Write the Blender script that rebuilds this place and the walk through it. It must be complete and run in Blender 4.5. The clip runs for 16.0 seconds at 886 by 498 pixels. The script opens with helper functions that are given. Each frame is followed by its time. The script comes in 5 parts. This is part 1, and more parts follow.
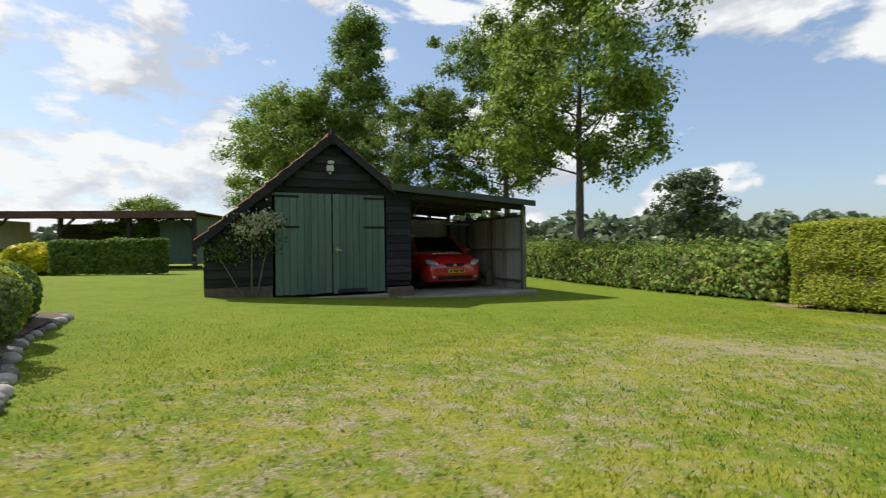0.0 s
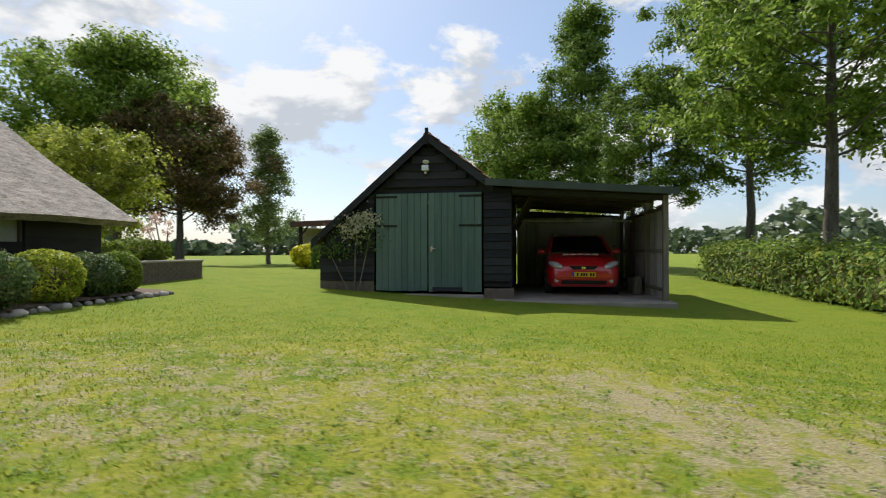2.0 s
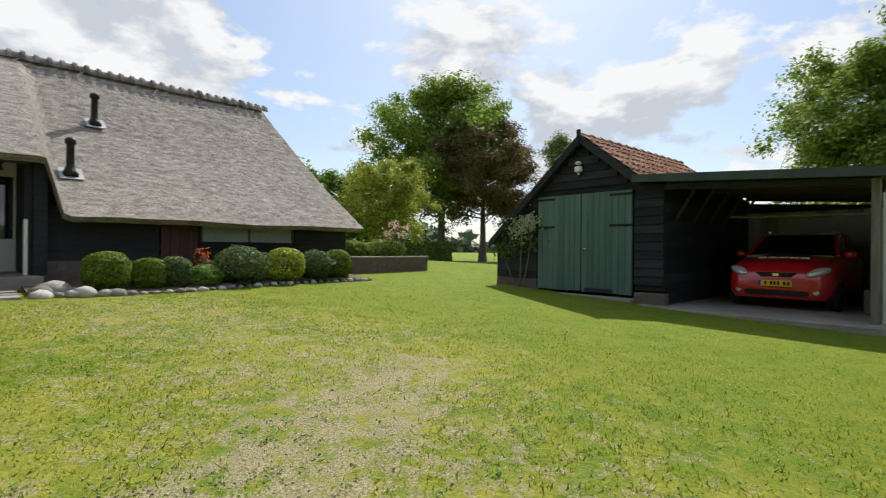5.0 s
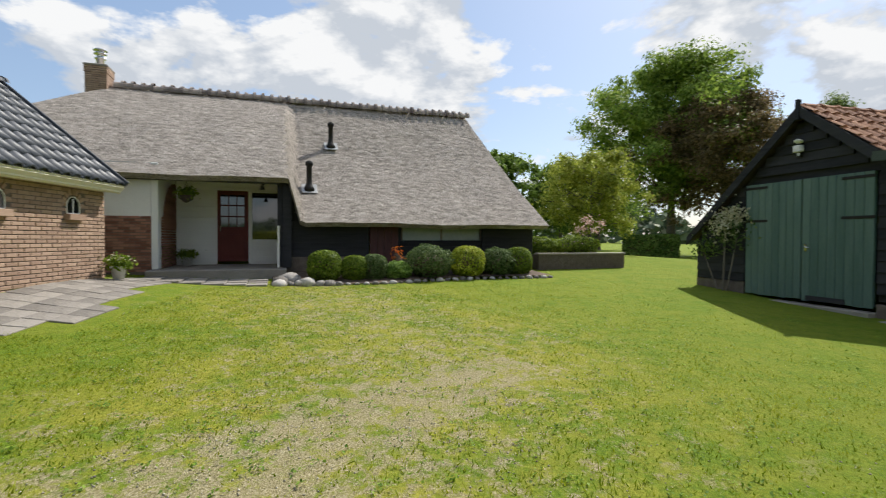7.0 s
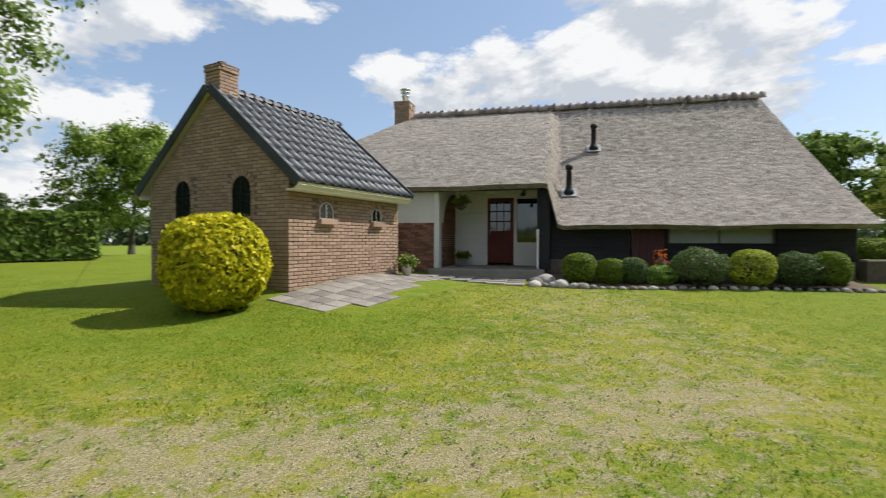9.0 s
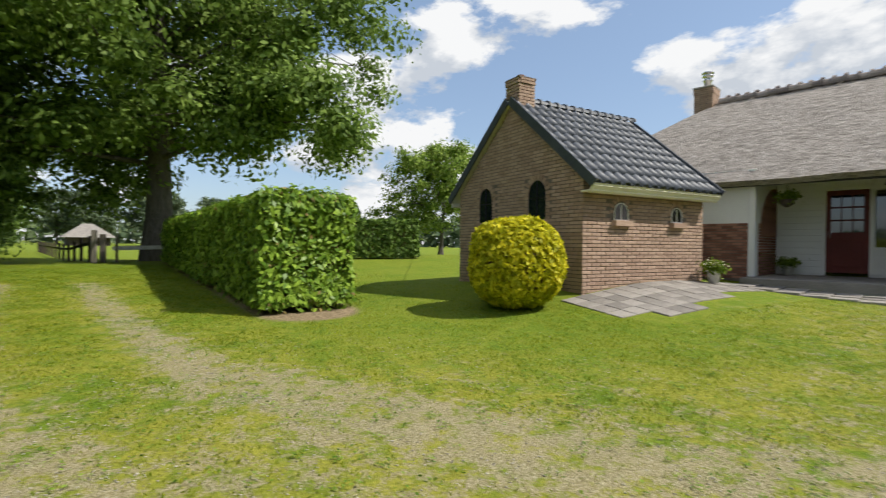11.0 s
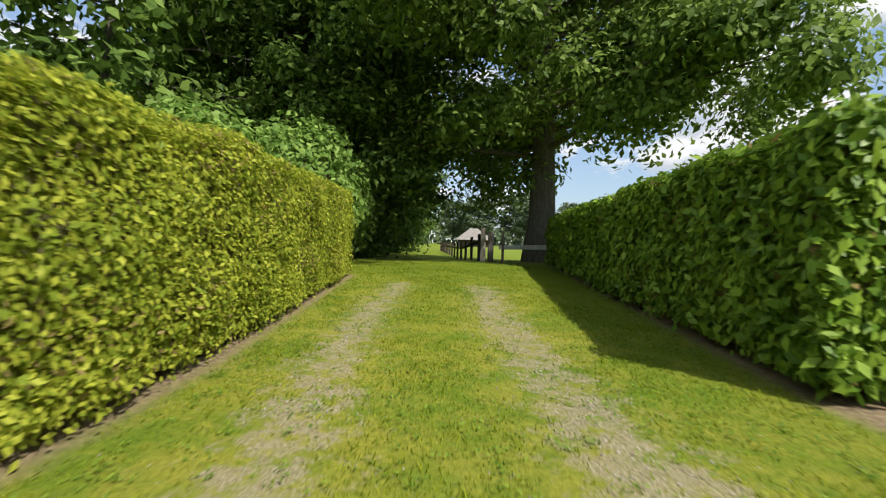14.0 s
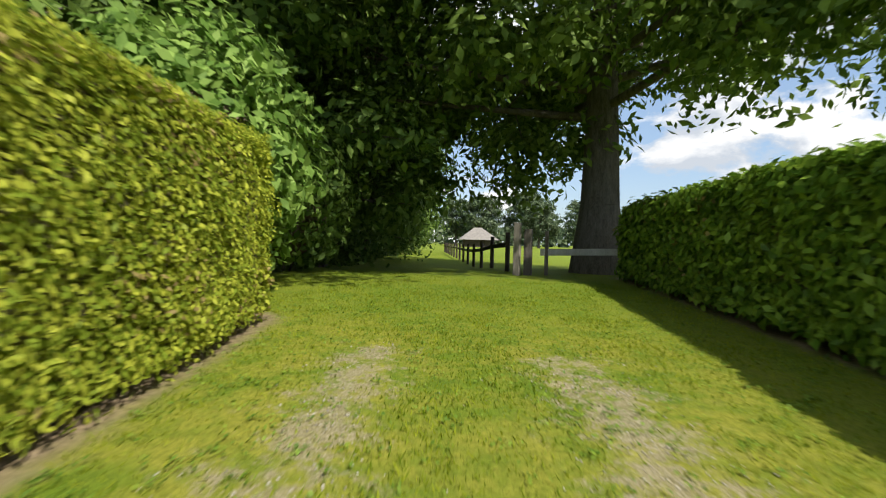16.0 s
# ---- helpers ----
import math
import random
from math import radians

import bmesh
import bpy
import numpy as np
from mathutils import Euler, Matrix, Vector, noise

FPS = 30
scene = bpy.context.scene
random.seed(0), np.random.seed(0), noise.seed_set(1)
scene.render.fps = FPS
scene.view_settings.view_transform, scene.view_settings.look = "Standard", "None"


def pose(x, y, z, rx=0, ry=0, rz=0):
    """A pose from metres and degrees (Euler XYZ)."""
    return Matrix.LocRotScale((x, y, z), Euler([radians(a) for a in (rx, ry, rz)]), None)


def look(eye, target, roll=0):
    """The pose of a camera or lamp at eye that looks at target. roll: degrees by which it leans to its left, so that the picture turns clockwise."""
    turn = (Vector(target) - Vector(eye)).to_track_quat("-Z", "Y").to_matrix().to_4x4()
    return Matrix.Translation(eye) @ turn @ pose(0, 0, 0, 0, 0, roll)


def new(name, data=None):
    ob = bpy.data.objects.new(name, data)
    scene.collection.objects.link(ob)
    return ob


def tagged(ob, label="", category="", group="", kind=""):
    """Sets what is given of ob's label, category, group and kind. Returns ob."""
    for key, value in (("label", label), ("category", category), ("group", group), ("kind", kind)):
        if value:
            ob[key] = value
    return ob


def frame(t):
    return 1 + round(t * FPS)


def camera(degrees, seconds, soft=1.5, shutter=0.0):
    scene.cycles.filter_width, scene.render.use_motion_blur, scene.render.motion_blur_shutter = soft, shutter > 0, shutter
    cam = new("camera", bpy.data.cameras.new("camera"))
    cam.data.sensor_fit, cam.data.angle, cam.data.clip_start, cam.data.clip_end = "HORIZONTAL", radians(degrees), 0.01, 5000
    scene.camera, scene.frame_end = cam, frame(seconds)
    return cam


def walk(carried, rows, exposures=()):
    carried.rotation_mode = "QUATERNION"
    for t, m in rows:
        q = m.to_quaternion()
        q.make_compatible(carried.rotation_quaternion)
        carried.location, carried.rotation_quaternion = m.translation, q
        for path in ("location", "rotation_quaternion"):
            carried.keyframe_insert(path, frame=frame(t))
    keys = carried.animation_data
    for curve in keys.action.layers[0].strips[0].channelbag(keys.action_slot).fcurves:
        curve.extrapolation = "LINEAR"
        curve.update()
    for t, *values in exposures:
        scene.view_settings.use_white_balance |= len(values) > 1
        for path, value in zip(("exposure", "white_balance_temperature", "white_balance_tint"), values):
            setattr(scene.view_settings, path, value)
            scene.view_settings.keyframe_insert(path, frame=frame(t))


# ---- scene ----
cam = camera(84.2, 16.0, soft=1.1, shutter=0.4)
PATH = [
    (0, (0.134, 0.059, 1.258), (0.11, 2.059, 1.243), -0.6),
    (0.5, (1.044, 0.537, 1.221), (0.73, 2.513, 1.219), -0.6),
    (1, (2.158, 1.11, 1.169), (1.531, 3.009, 1.169), -0.5),
    (1.5, (3.187, 1.589, 1.124), (2.275, 3.369, 1.128), -0.4),
    (2, (4.177, 2.091, 1.093), (3.047, 3.742, 1.105), -0.1),
    (2.5, (4.998, 2.575, 1.035), (3.716, 4.109, 1.06), 0.1),
    (3, (5.769, 3.098, 1.024), (4.329, 4.486, 1.053), 0.4),
    (3.5, (6.395, 3.673, 1.003), (4.808, 4.889, 1.031), 0.4),
    (4, (6.877, 4.129, 1.017), (5.151, 5.139, 1.044), 0.4),
    (6.5, (7.822, 5.958, 1.305), (5.826, 5.84, 1.263), 0.3),
    (7, (7.811, 6.294, 1.304), (5.844, 5.931, 1.264), 0.2),
    (7.5, (7.766, 6.585, 1.305), (5.861, 5.978, 1.268), 0.1),
    (8, (7.663, 6.828, 1.302), (5.868, 5.948, 1.268), 0.2),
    (10.5, (7.64, 6.746, 1.232), (6.827, 4.919, 1.216), 0.3),
    (11, (7.779, 6.575, 1.248), (7.231, 4.652, 1.229), 0.6),
    (11.5, (7.953, 6.294, 1.253), (7.663, 4.316, 1.232), 0.6),
    (12, (8.156, 5.814, 1.232), (8.203, 3.815, 1.209), 0.8),
    (12.5, (8.399, 5.266, 1.219), (8.741, 3.296, 1.194), 1.0),
    (13, (8.707, 4.482, 1.182), (9.276, 2.565, 1.157), 1.2),
    (13.5, (9.055, 3.619, 1.162), (9.811, 1.768, 1.133), 1.2),
    (14, (9.373, 2.656, 1.101), (10.17, 0.822, 1.074), 1.7),
    (14.5, (9.921, 1.56, 1.114), (10.723, -0.271, 1.088), 1.6),
    (15, (10.496, 0.392, 1.16), (11.299, -1.44, 1.13), 1.7),
    (15.5, (11.115, -0.85, 1.185), (11.918, -2.681, 1.155), 1.5),
    (16, (11.70, -2.135, 1.155), (12.504, -3.966, 1.127), 1.5),
]
walk(cam, [(t, look(eye, target, roll)) for t, eye, target, roll in PATH], exposures=((0.0, 0.20), (11.5, 0.20), (13.5, 0.28), (16.0, 0.38)))

# world and sun
SUN_TO = Vector((-0.62, 0.31, 0.80)).normalized()
world = bpy.data.worlds.new("sky")
scene.world = world
world.use_nodes = True
wn, wl = world.node_tree.nodes, world.node_tree.links
wn.clear()


def wnode(kind, **inputs):
    nd = wn.new(kind)
    for k, v in inputs.items():
        nd.inputs[k].default_value = v
    return nd


sky = wn.new("ShaderNodeTexSky")
sky.sky_type, sky.sun_disc = "NISHITA", False
sky.sun_elevation, sky.sun_rotation = math.asin(SUN_TO.z), math.atan2(SUN_TO.x, SUN_TO.y)
sky.altitude, sky.air_density, sky.dust_density = 0, 1.0, 1.2
coord = wn.new("ShaderNodeTexCoord")
split = wn.new("ShaderNodeSeparateXYZ")
wl.new(coord.outputs["Generated"], split.inputs[0])


def wmath(op, a, b=None):
    nd = wn.new("ShaderNodeMath")
    nd.operation = op
    for i, v in enumerate((a, b)):
        if v is None:
            continue
        if isinstance(v, (int, float)):
            nd.inputs[i].default_value = v
        else:
            wl.new(v, nd.inputs[i])
    return nd.outputs[0]


# cumulus layer
deck = wn.new("ShaderNodeMapping")
deck.inputs["Scale"].default_value = (1.0, 1.0, 2.1)
deck.inputs["Location"].default_value = (0.35, 0.1, 0.2)
wl.new(coord.outputs["Generated"], deck.inputs[0])
cl = wnode("ShaderNodeTexNoise", Scale=3.0, Detail=12.0, Roughness=0.58, Distortion=0.15)
wl.new(deck.outputs[0], cl.inputs["Vector"])
mask = wn.new("ShaderNodeValToRGB")
mask.color_ramp.elements[0].position, mask.color_ramp.elements[1].position = 0.492, 0.54
wl.new(cl.outputs["Fac"], mask.inputs[0])
# the side of each cloud that faces the sun is brighter
lit_deck = wn.new("ShaderNodeVectorMath")
lit_deck.inputs[1].default_value = (SUN_TO.x * 0.05, SUN_TO.y * 0.05, 0.10)
wl.new(deck.outputs[0], lit_deck.inputs[0])
cl_sun = wnode("ShaderNodeTexNoise", Scale=3.0, Detail=7.0, Roughness=0.55, Distortion=0.15)
wl.new(lit_deck.outputs[0], cl_sun.inputs["Vector"])
core = wn.new("ShaderNodeValToRGB")
core.color_ramp.elements[0].position, core.color_ramp.elements[1].position = 0.40, 0.62
core.color_ramp.elements[0].color, core.color_ramp.elements[1].color = (4.3, 4.65, 5.15, 1), (6.9, 6.95, 7.0, 1)
wl.new(wmath("ADD", wmath("MULTIPLY", wmath("SUBTRACT", cl.outputs["Fac"], cl_sun.outputs["Fac"]), 2.4), 0.5), core.inputs[0])
veil = wn.new("ShaderNodeMixRGB")
veil.inputs[0].default_value = 0.30
wl.new(sky.outputs[0], veil.inputs[1])
veil.inputs[2].default_value = (3.6, 5.0, 7.2, 1)
mix = wn.new("ShaderNodeMixRGB")
wl.new(mask.outputs[0], mix.inputs[0])
wl.new(veil.outputs[0], mix.inputs[1])
wl.new(core.outputs[0], mix.inputs[2])
bg = wnode("ShaderNodeBackground", Strength=0.118)
wl.new(mix.outputs[0], bg.inputs[0])
wl.new(bg.outputs[0], wn.new("ShaderNodeOutputWorld").inputs[0])
sun = new("sun", bpy.data.lights.new("sun", "SUN"))
sun.data.energy, sun.data.angle, sun.data.color = 5.0, radians(0.6), (1.0, 0.95, 0.86)
sun.matrix_world = look((0, 0, 60), Vector((0, 0, 60)) - SUN_TO)


# ---- materials ----
def mat(name, a, b, scale=6.0, rough=0.8, bump=0.3, fine=60.0, metal=0.0, stretch=(1, 1, 1), island=0.0, objrand=0.0, translucent=0.0, spec=0.5, bump_dist=0.02):
    """Two colours mixed by noise at two scales, with relief. island and objrand: how far the value varies from piece to piece."""
    m = bpy.data.materials.new(name)
    m.use_nodes = True
    nt = m.node_tree
    N, L = nt.nodes, nt.links
    p = N["Principled BSDF"]
    p.inputs["Roughness"].default_value, p.inputs["Metallic"].default_value = rough, metal
    p.inputs["Specular IOR Level"].default_value = spec
    tc, mp = N.new("ShaderNodeTexCoord"), N.new("ShaderNodeMapping")
    mp.inputs["Scale"].default_value = stretch
    L.new(tc.outputs["Object"], mp.inputs[0])
    n1, n2 = N.new("ShaderNodeTexNoise"), N.new("ShaderNodeTexNoise")
    n1.inputs["Scale"].default_value, n2.inputs["Scale"].default_value = scale, fine
    n1.inputs["Detail"].default_value, n2.inputs["Detail"].default_value = 4, 3
    L.new(mp.outputs[0], n1.inputs["Vector"])
    L.new(mp.outputs[0], n2.inputs["Vector"])
    mx = N.new("ShaderNodeMath")
    mx.operation = "MULTIPLY_ADD"
    L.new(n2.outputs["Fac"], mx.inputs[0])
    mx.inputs[1].default_value = 0.5
    half = N.new("ShaderNodeMath")
    half.operation = "MULTIPLY"
    half.inputs[1].default_value = 0.5
    L.new(n1.outputs["Fac"], half.inputs[0])
    L.new(half.outputs[0], mx.inputs[2])
    val = mx.outputs[0]
    if island or objrand:
        if island:
            src = N.new("ShaderNodeNewGeometry").outputs["Random Per Island"]
        else:
            src = N.new("ShaderNodeObjectInfo").outputs["Random"]
        amt = island or objrand
        ad = N.new("ShaderNodeMath")
        ad.operation = "MULTIPLY_ADD"
        L.new(src, ad.inputs[0])
        ad.inputs[1].default_value = amt
        sb = N.new("ShaderNodeMath")
        sb.operation = "SUBTRACT"
        L.new(val, sb.inputs[0])
        sb.inputs[1].default_value = amt / 2
        L.new(sb.outputs[0], ad.inputs[2])
        val = ad.outputs[0]
    rp = N.new("ShaderNodeValToRGB")
    rp.color_ramp.elements[0].position, rp.color_ramp.elements[1].position = 0.33, 0.67
    rp.color_ramp.elements[0].color, rp.color_ramp.elements[1].color = (*a, 1), (*b, 1)
    L.new(val, rp.inputs[0])
    L.new(rp.outputs[0], p.inputs["Base Color"])
    if bump:
        bp = N.new("ShaderNodeBump")
        bp.inputs["Strength"].default_value, bp.inputs["Distance"].default_value = bump, bump_dist
        L.new(mx.outputs[0], bp.inputs["Height"])
        L.new(bp.outputs[0], p.inputs["Normal"])
    if translucent:
        tr, ms = N.new("ShaderNodeBsdfTranslucent"), N.new("ShaderNodeMixShader")
        ms.inputs[0].default_value = translucent
        L.new(rp.outputs[0], tr.inputs[0])
        L.new(p.outputs[0], ms.inputs[1])
        L.new(tr.outputs[0], ms.inputs[2])
        L.new(ms.outputs[0], N["Material Output"].inputs[0])
    return m


def glassy(name, tint, rough=0.05):
    m = bpy.data.materials.new(name)
    m.use_nodes = True
    p = m.node_tree.nodes["Principled BSDF"]
    p.inputs["Base Color"].default_value = (*tint, 1)
    p.inputs["Roughness"].default_value = rough
    p.inputs["Specular IOR Level"].default_value = 0.8
    p.inputs["Coat Weight"].default_value = 1.0
    p.inputs["Coat Roughness"].default_value = 0.02
    return m


def leafmat(name, a, b, rough=0.55, tr=0.42):
    return mat(name, a, b, scale=0.9, rough=rough, bump=0, fine=9, island=0.55, translucent=tr, spec=0.18)


M = dict(
    boards=mat("tarred_boards", (0.016, 0.017, 0.021), (0.046, 0.046, 0.052), 2.0, 0.75, 0.4, 40, stretch=(1, 1, 8), objrand=0.3, spec=0.2),
    blackpaint=mat("black_paint", (0.012, 0.013, 0.018), (0.030, 0.031, 0.038), 2.0, 0.6, 0.3, 40, stretch=(1, 1, 8), objrand=0.25, spec=0.25),
    green=mat("weathered_green_paint", (0.065, 0.125, 0.108), (0.125, 0.195, 0.172), 1.6, 0.6, 0.3, 30, stretch=(6, 6, 0.8), objrand=0.25),
    iron=mat("black_iron", (0.012, 0.012, 0.012), (0.03, 0.028, 0.026), 8, 0.5, 0.2, 60, metal=0.6),
    chrome=mat("chrome", (0.6, 0.6, 0.6), (0.8, 0.8, 0.8), 8, 0.15, 0, 60, metal=1.0),
    oldwood=mat("grey_old_wood", (0.10, 0.085, 0.07), (0.24, 0.21, 0.17), 3, 0.85, 0.4, 40, stretch=(6, 6, 0.6), objrand=0.3),
    darkwood=mat("dark_old_wood", (0.03, 0.022, 0.017), (0.075, 0.055, 0.042), 3, 0.85, 0.4, 40, stretch=(6, 6, 0.6), objrand=0.3),
    whitewood=mat("whitewashed_boards", (0.34, 0.33, 0.30), (0.58, 0.56, 0.52), 2, 0.8, 0.4, 30, stretch=(5, 5, 0.6), objrand=0.4),
    white=mat("white_paint", (0.68, 0.68, 0.66), (0.80, 0.80, 0.78), 1.5, 0.65, 0.12, 60),
    cream=mat("cream_paint", (0.62, 0.58, 0.44), (0.74, 0.70, 0.55), 2, 0.55, 0.1, 40),
    brick=mat("brown_brick", (0.29, 0.19, 0.135), (0.43, 0.30, 0.22), 5, 0.88, 0.5, 70, objrand=0.3),
    brickj=mat("brown_brick_far", (0.28, 0.185, 0.13), (0.42, 0.295, 0.218), 5, 0.88, 0.5, 70, island=0.3),
    redbrick=mat("red_brick", (0.19, 0.085, 0.058), (0.36, 0.18, 0.125), 5, 0.88, 0.5, 70, island=0.5),
    mortar=mat("dark_mortar", (0.10, 0.08, 0.066), (0.19, 0.155, 0.13), 8, 0.95, 0.5, 80),
    tile=mat("anthracite_glazed_tile", (0.035, 0.042, 0.055), (0.07, 0.08, 0.10), 4, 0.48, 0.15, 50, objrand=0.25),
    redtile=mat("old_orange_tile", (0.20, 0.075, 0.035), (0.40, 0.19, 0.10), 3, 0.85, 0.5, 40, objrand=0.5),
    ridge=mat("grey_ridge_tile", (0.16, 0.13, 0.12), (0.34, 0.29, 0.26), 3, 0.8, 0.4, 40, objrand=0.5),
    zinc=mat("lead_flashing", (0.32, 0.33, 0.34), (0.48, 0.49, 0.5), 3, 0.5, 0.2, 30, metal=0.5),
    felt=mat("green_roof_felt", (0.035, 0.05, 0.042), (0.08, 0.10, 0.085), 2, 0.85, 0.4, 50),
    thatch=mat("grey_thatch", (0.13, 0.115, 0.10), (0.46, 0.415, 0.375), 7.0, 0.95, 1.0, 34, stretch=(0.6, 1.2, 1.2), bump_dist=0.07, spec=0.1),
    reddoor=mat("oxblood_paint", (0.09, 0.018, 0.014), (0.14, 0.03, 0.024), 2, 0.6, 0.1, 30, spec=0.25),
    plum=mat("faded_red_boards", (0.05, 0.014, 0.018), (0.10, 0.03, 0.032), 2, 0.6, 0.3, 30, stretch=(6, 6, 1)),
    glass=glassy("dark_window_glass", (0.012, 0.016, 0.018)),
    blind=mat("pale_window_blind", (0.30, 0.36, 0.32), (0.42, 0.47, 0.42), 1.2, 0.35, 0, 20),
    slab=mat("grey_paving_slab", (0.15, 0.135, 0.12), (0.29, 0.265, 0.235), 2.6, 0.85, 0.5, 40, objrand=0.35),
    concrete=mat("worn_concrete", (0.20, 0.175, 0.15), (0.38, 0.35, 0.31), 1.5, 0.9, 0.4, 50),
    stone=mat("field_stone", (0.16, 0.145, 0.13), (0.48, 0.45, 0.42), 3, 0.85, 0.5, 40, objrand=0.7),
    # soil and mulch of the beds; also the painted shade inside shrubs
    soil=mat("soil_mulch_and_shrub_shade", (0.05, 0.033, 0.022), (0.17, 0.12, 0.085), 6, 0.95, 1.0, 60),
    bark=mat("furrowed_bark", (0.05, 0.043, 0.034), (0.17, 0.15, 0.125), 4, 0.92, 1.0, 22, stretch=(3, 3, 0.6), bump_dist=0.05),
    terracotta=mat("white_pot", (0.6, 0.6, 0.58), (0.74, 0.74, 0.72), 3, 0.5, 0.1, 40),
    carpaint=glassy("red_car_paint", (0.62, 0.010, 0.016), 0.3),
    carglass=glassy("tinted_car_glass", (0.006, 0.007, 0.008), 0.03),
    rubber=mat("black_rubber", (0.012, 0.012, 0.012), (0.028, 0.028, 0.028), 8, 0.8, 0.2, 60),
    plate=mat("yellow_plate", (0.75, 0.48, 0.01), (0.82, 0.54, 0.02), 4, 0.4, 0, 30),
    lampglass=mat("lamp_lens", (0.6, 0.62, 0.64), (0.8, 0.82, 0.84), 10, 0.1, 0.2, 40, metal=0.3),
    blueplate=mat("blue_band", (0.01, 0.05, 0.35), (0.02, 0.07, 0.42), 4, 0.4, 0, 30),
    rust=mat("rusty_brown_sheet", (0.07, 0.03, 0.022), (0.15, 0.075, 0.055), 2, 0.7, 0.2, 30),
    l_hedge=leafmat("yellow_green_hedge_leaf", (0.21, 0.28, 0.025), (0.48, 0.51, 0.06)),
    l_hedge_dry=leafmat("dry_hedge_twig", (0.20, 0.15, 0.05), (0.40, 0.31, 0.12)),
    l_laurel=leafmat("hornbeam_leaf", (0.10, 0.19, 0.018), (0.26, 0.38, 0.045), 0.4, 0.28),
    l_oak=leafmat("oak_leaf", (0.09, 0.155, 0.026), (0.24, 0.34, 0.07)),
    l_dark=leafmat("dark_wood_leaf", (0.07, 0.13, 0.022), (0.20, 0.30, 0.06)),
    l_ash=leafmat("ash_leaf", (0.12, 0.205, 0.028), (0.32, 0.42, 0.08)),
    l_yellow=leafmat("golden_privet_leaf", (0.36, 0.37, 0.012), (0.74, 0.66, 0.03)),
    l_shrub=leafmat("shrub_leaf", (0.09, 0.15, 0.015), (0.24, 0.32, 0.04)),
    l_lav=leafmat("grey_green_leaf", (0.06, 0.11, 0.03), (0.17, 0.23, 0.085)),
    l_copper=leafmat("copper_beech_leaf", (0.105, 0.088, 0.04), (0.27, 0.19, 0.09)),
    l_olive=leafmat("olive_leaf", (0.20, 0.25, 0.03), (0.42, 0.45, 0.08)),
    l_elder=leafmat("elder_leaf", (0.12, 0.22, 0.035), (0.30, 0.44, 0.10)),
    l_birch=leafmat("birch_leaf", (0.13, 0.19, 0.06), (0.30, 0.37, 0.14)),
    hedgecore=mat("hedge_inner_shade", (0.06, 0.06, 0.02), (0.16, 0.14, 0.05), 6, 0.95, 1.0, 40),
    l_clover=leafmat("clover_leaf", (0.09, 0.18, 0.02), (0.24, 0.36, 0.045)),
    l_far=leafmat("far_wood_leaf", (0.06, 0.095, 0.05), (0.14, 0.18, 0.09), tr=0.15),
    grass=mat("grass_blade", (0.13, 0.195, 0.009), (0.335, 0.375, 0.027), 0.5, 0.55, 0, 5, island=0.4, translucent=0.5, spec=0.06),
    rushes=mat("dry_grass", (0.16, 0.13, 0.06), (0.34, 0.28, 0.14), 1, 0.8, 0, 8, island=0.5, translucent=0.2),
    pebble=mat("gravel_pebble", (0.22, 0.195, 0.16), (0.50, 0.46, 0.40), 3, 0.85, 0, 30, island=0.7),
    rose=mat("pale_pink_petal", (0.55, 0.32, 0.27), (0.75, 0.58, 0.5), 4, 0.6, 0, 20, island=0.5, translucent=0.3),
    blossom=mat("cream_blossom", (0.45, 0.42, 0.25), (0.75, 0.72, 0.55), 4, 0.6, 0, 20, island=0.5, translucent=0.3),
    orange=mat("orange_petal", (0.5, 0.09, 0.01), (0.7, 0.22, 0.02), 4, 0.5, 0, 20, island=0.4, translucent=0.3),
)


# ---- building helpers ----
def mesh_of(verts, faces, name):
    me = bpy.data.meshes.new(name)
    verts = np.asarray(verts, dtype=np.float32)
    faces = np.asarray(faces, dtype=np.int32)
    k = faces.shape[1]
    me.vertices.add(len(verts))
    me.vertices.foreach_set("co", verts.ravel())
    me.loops.add(faces.size)
    me.loops.foreach_set("vertex_index", faces.ravel())
    me.polygons.add(len(faces))
    me.polygons.foreach_set("loop_start", np.arange(0, faces.size, k, dtype=np.int32))
    me.update(calc_edges=True)
    me.validate()
    return me


def thing(name, label, category, m=None, group="", kind=""):
    ob = new(name)
    ob.empty_display_size = 0.1
    if m is not None:
        ob.matrix_world = m
    return tagged(ob, label, category, group, kind)


def part(name, bm, material, parent=None, label="", smooth=False, at=None):
    """Links a bmesh or mesh as one object, under a thing or a part, in the thing's own axes."""
    if isinstance(bm, bpy.types.Mesh):
        me = bm
    else:
        me = bpy.data.meshes.new(name)
        bm.to_mesh(me)
        bm.free()
    if not me.materials:
        me.materials.append(material)
    if smooth:
        me.polygons.foreach_set("use_smooth", [True] * len(me.polygons))
    ob = new(name, me)
    ob.parent = parent
    if at is not None:
        ob.matrix_basis = at
    if label:
        ob["label"] = label
    return ob


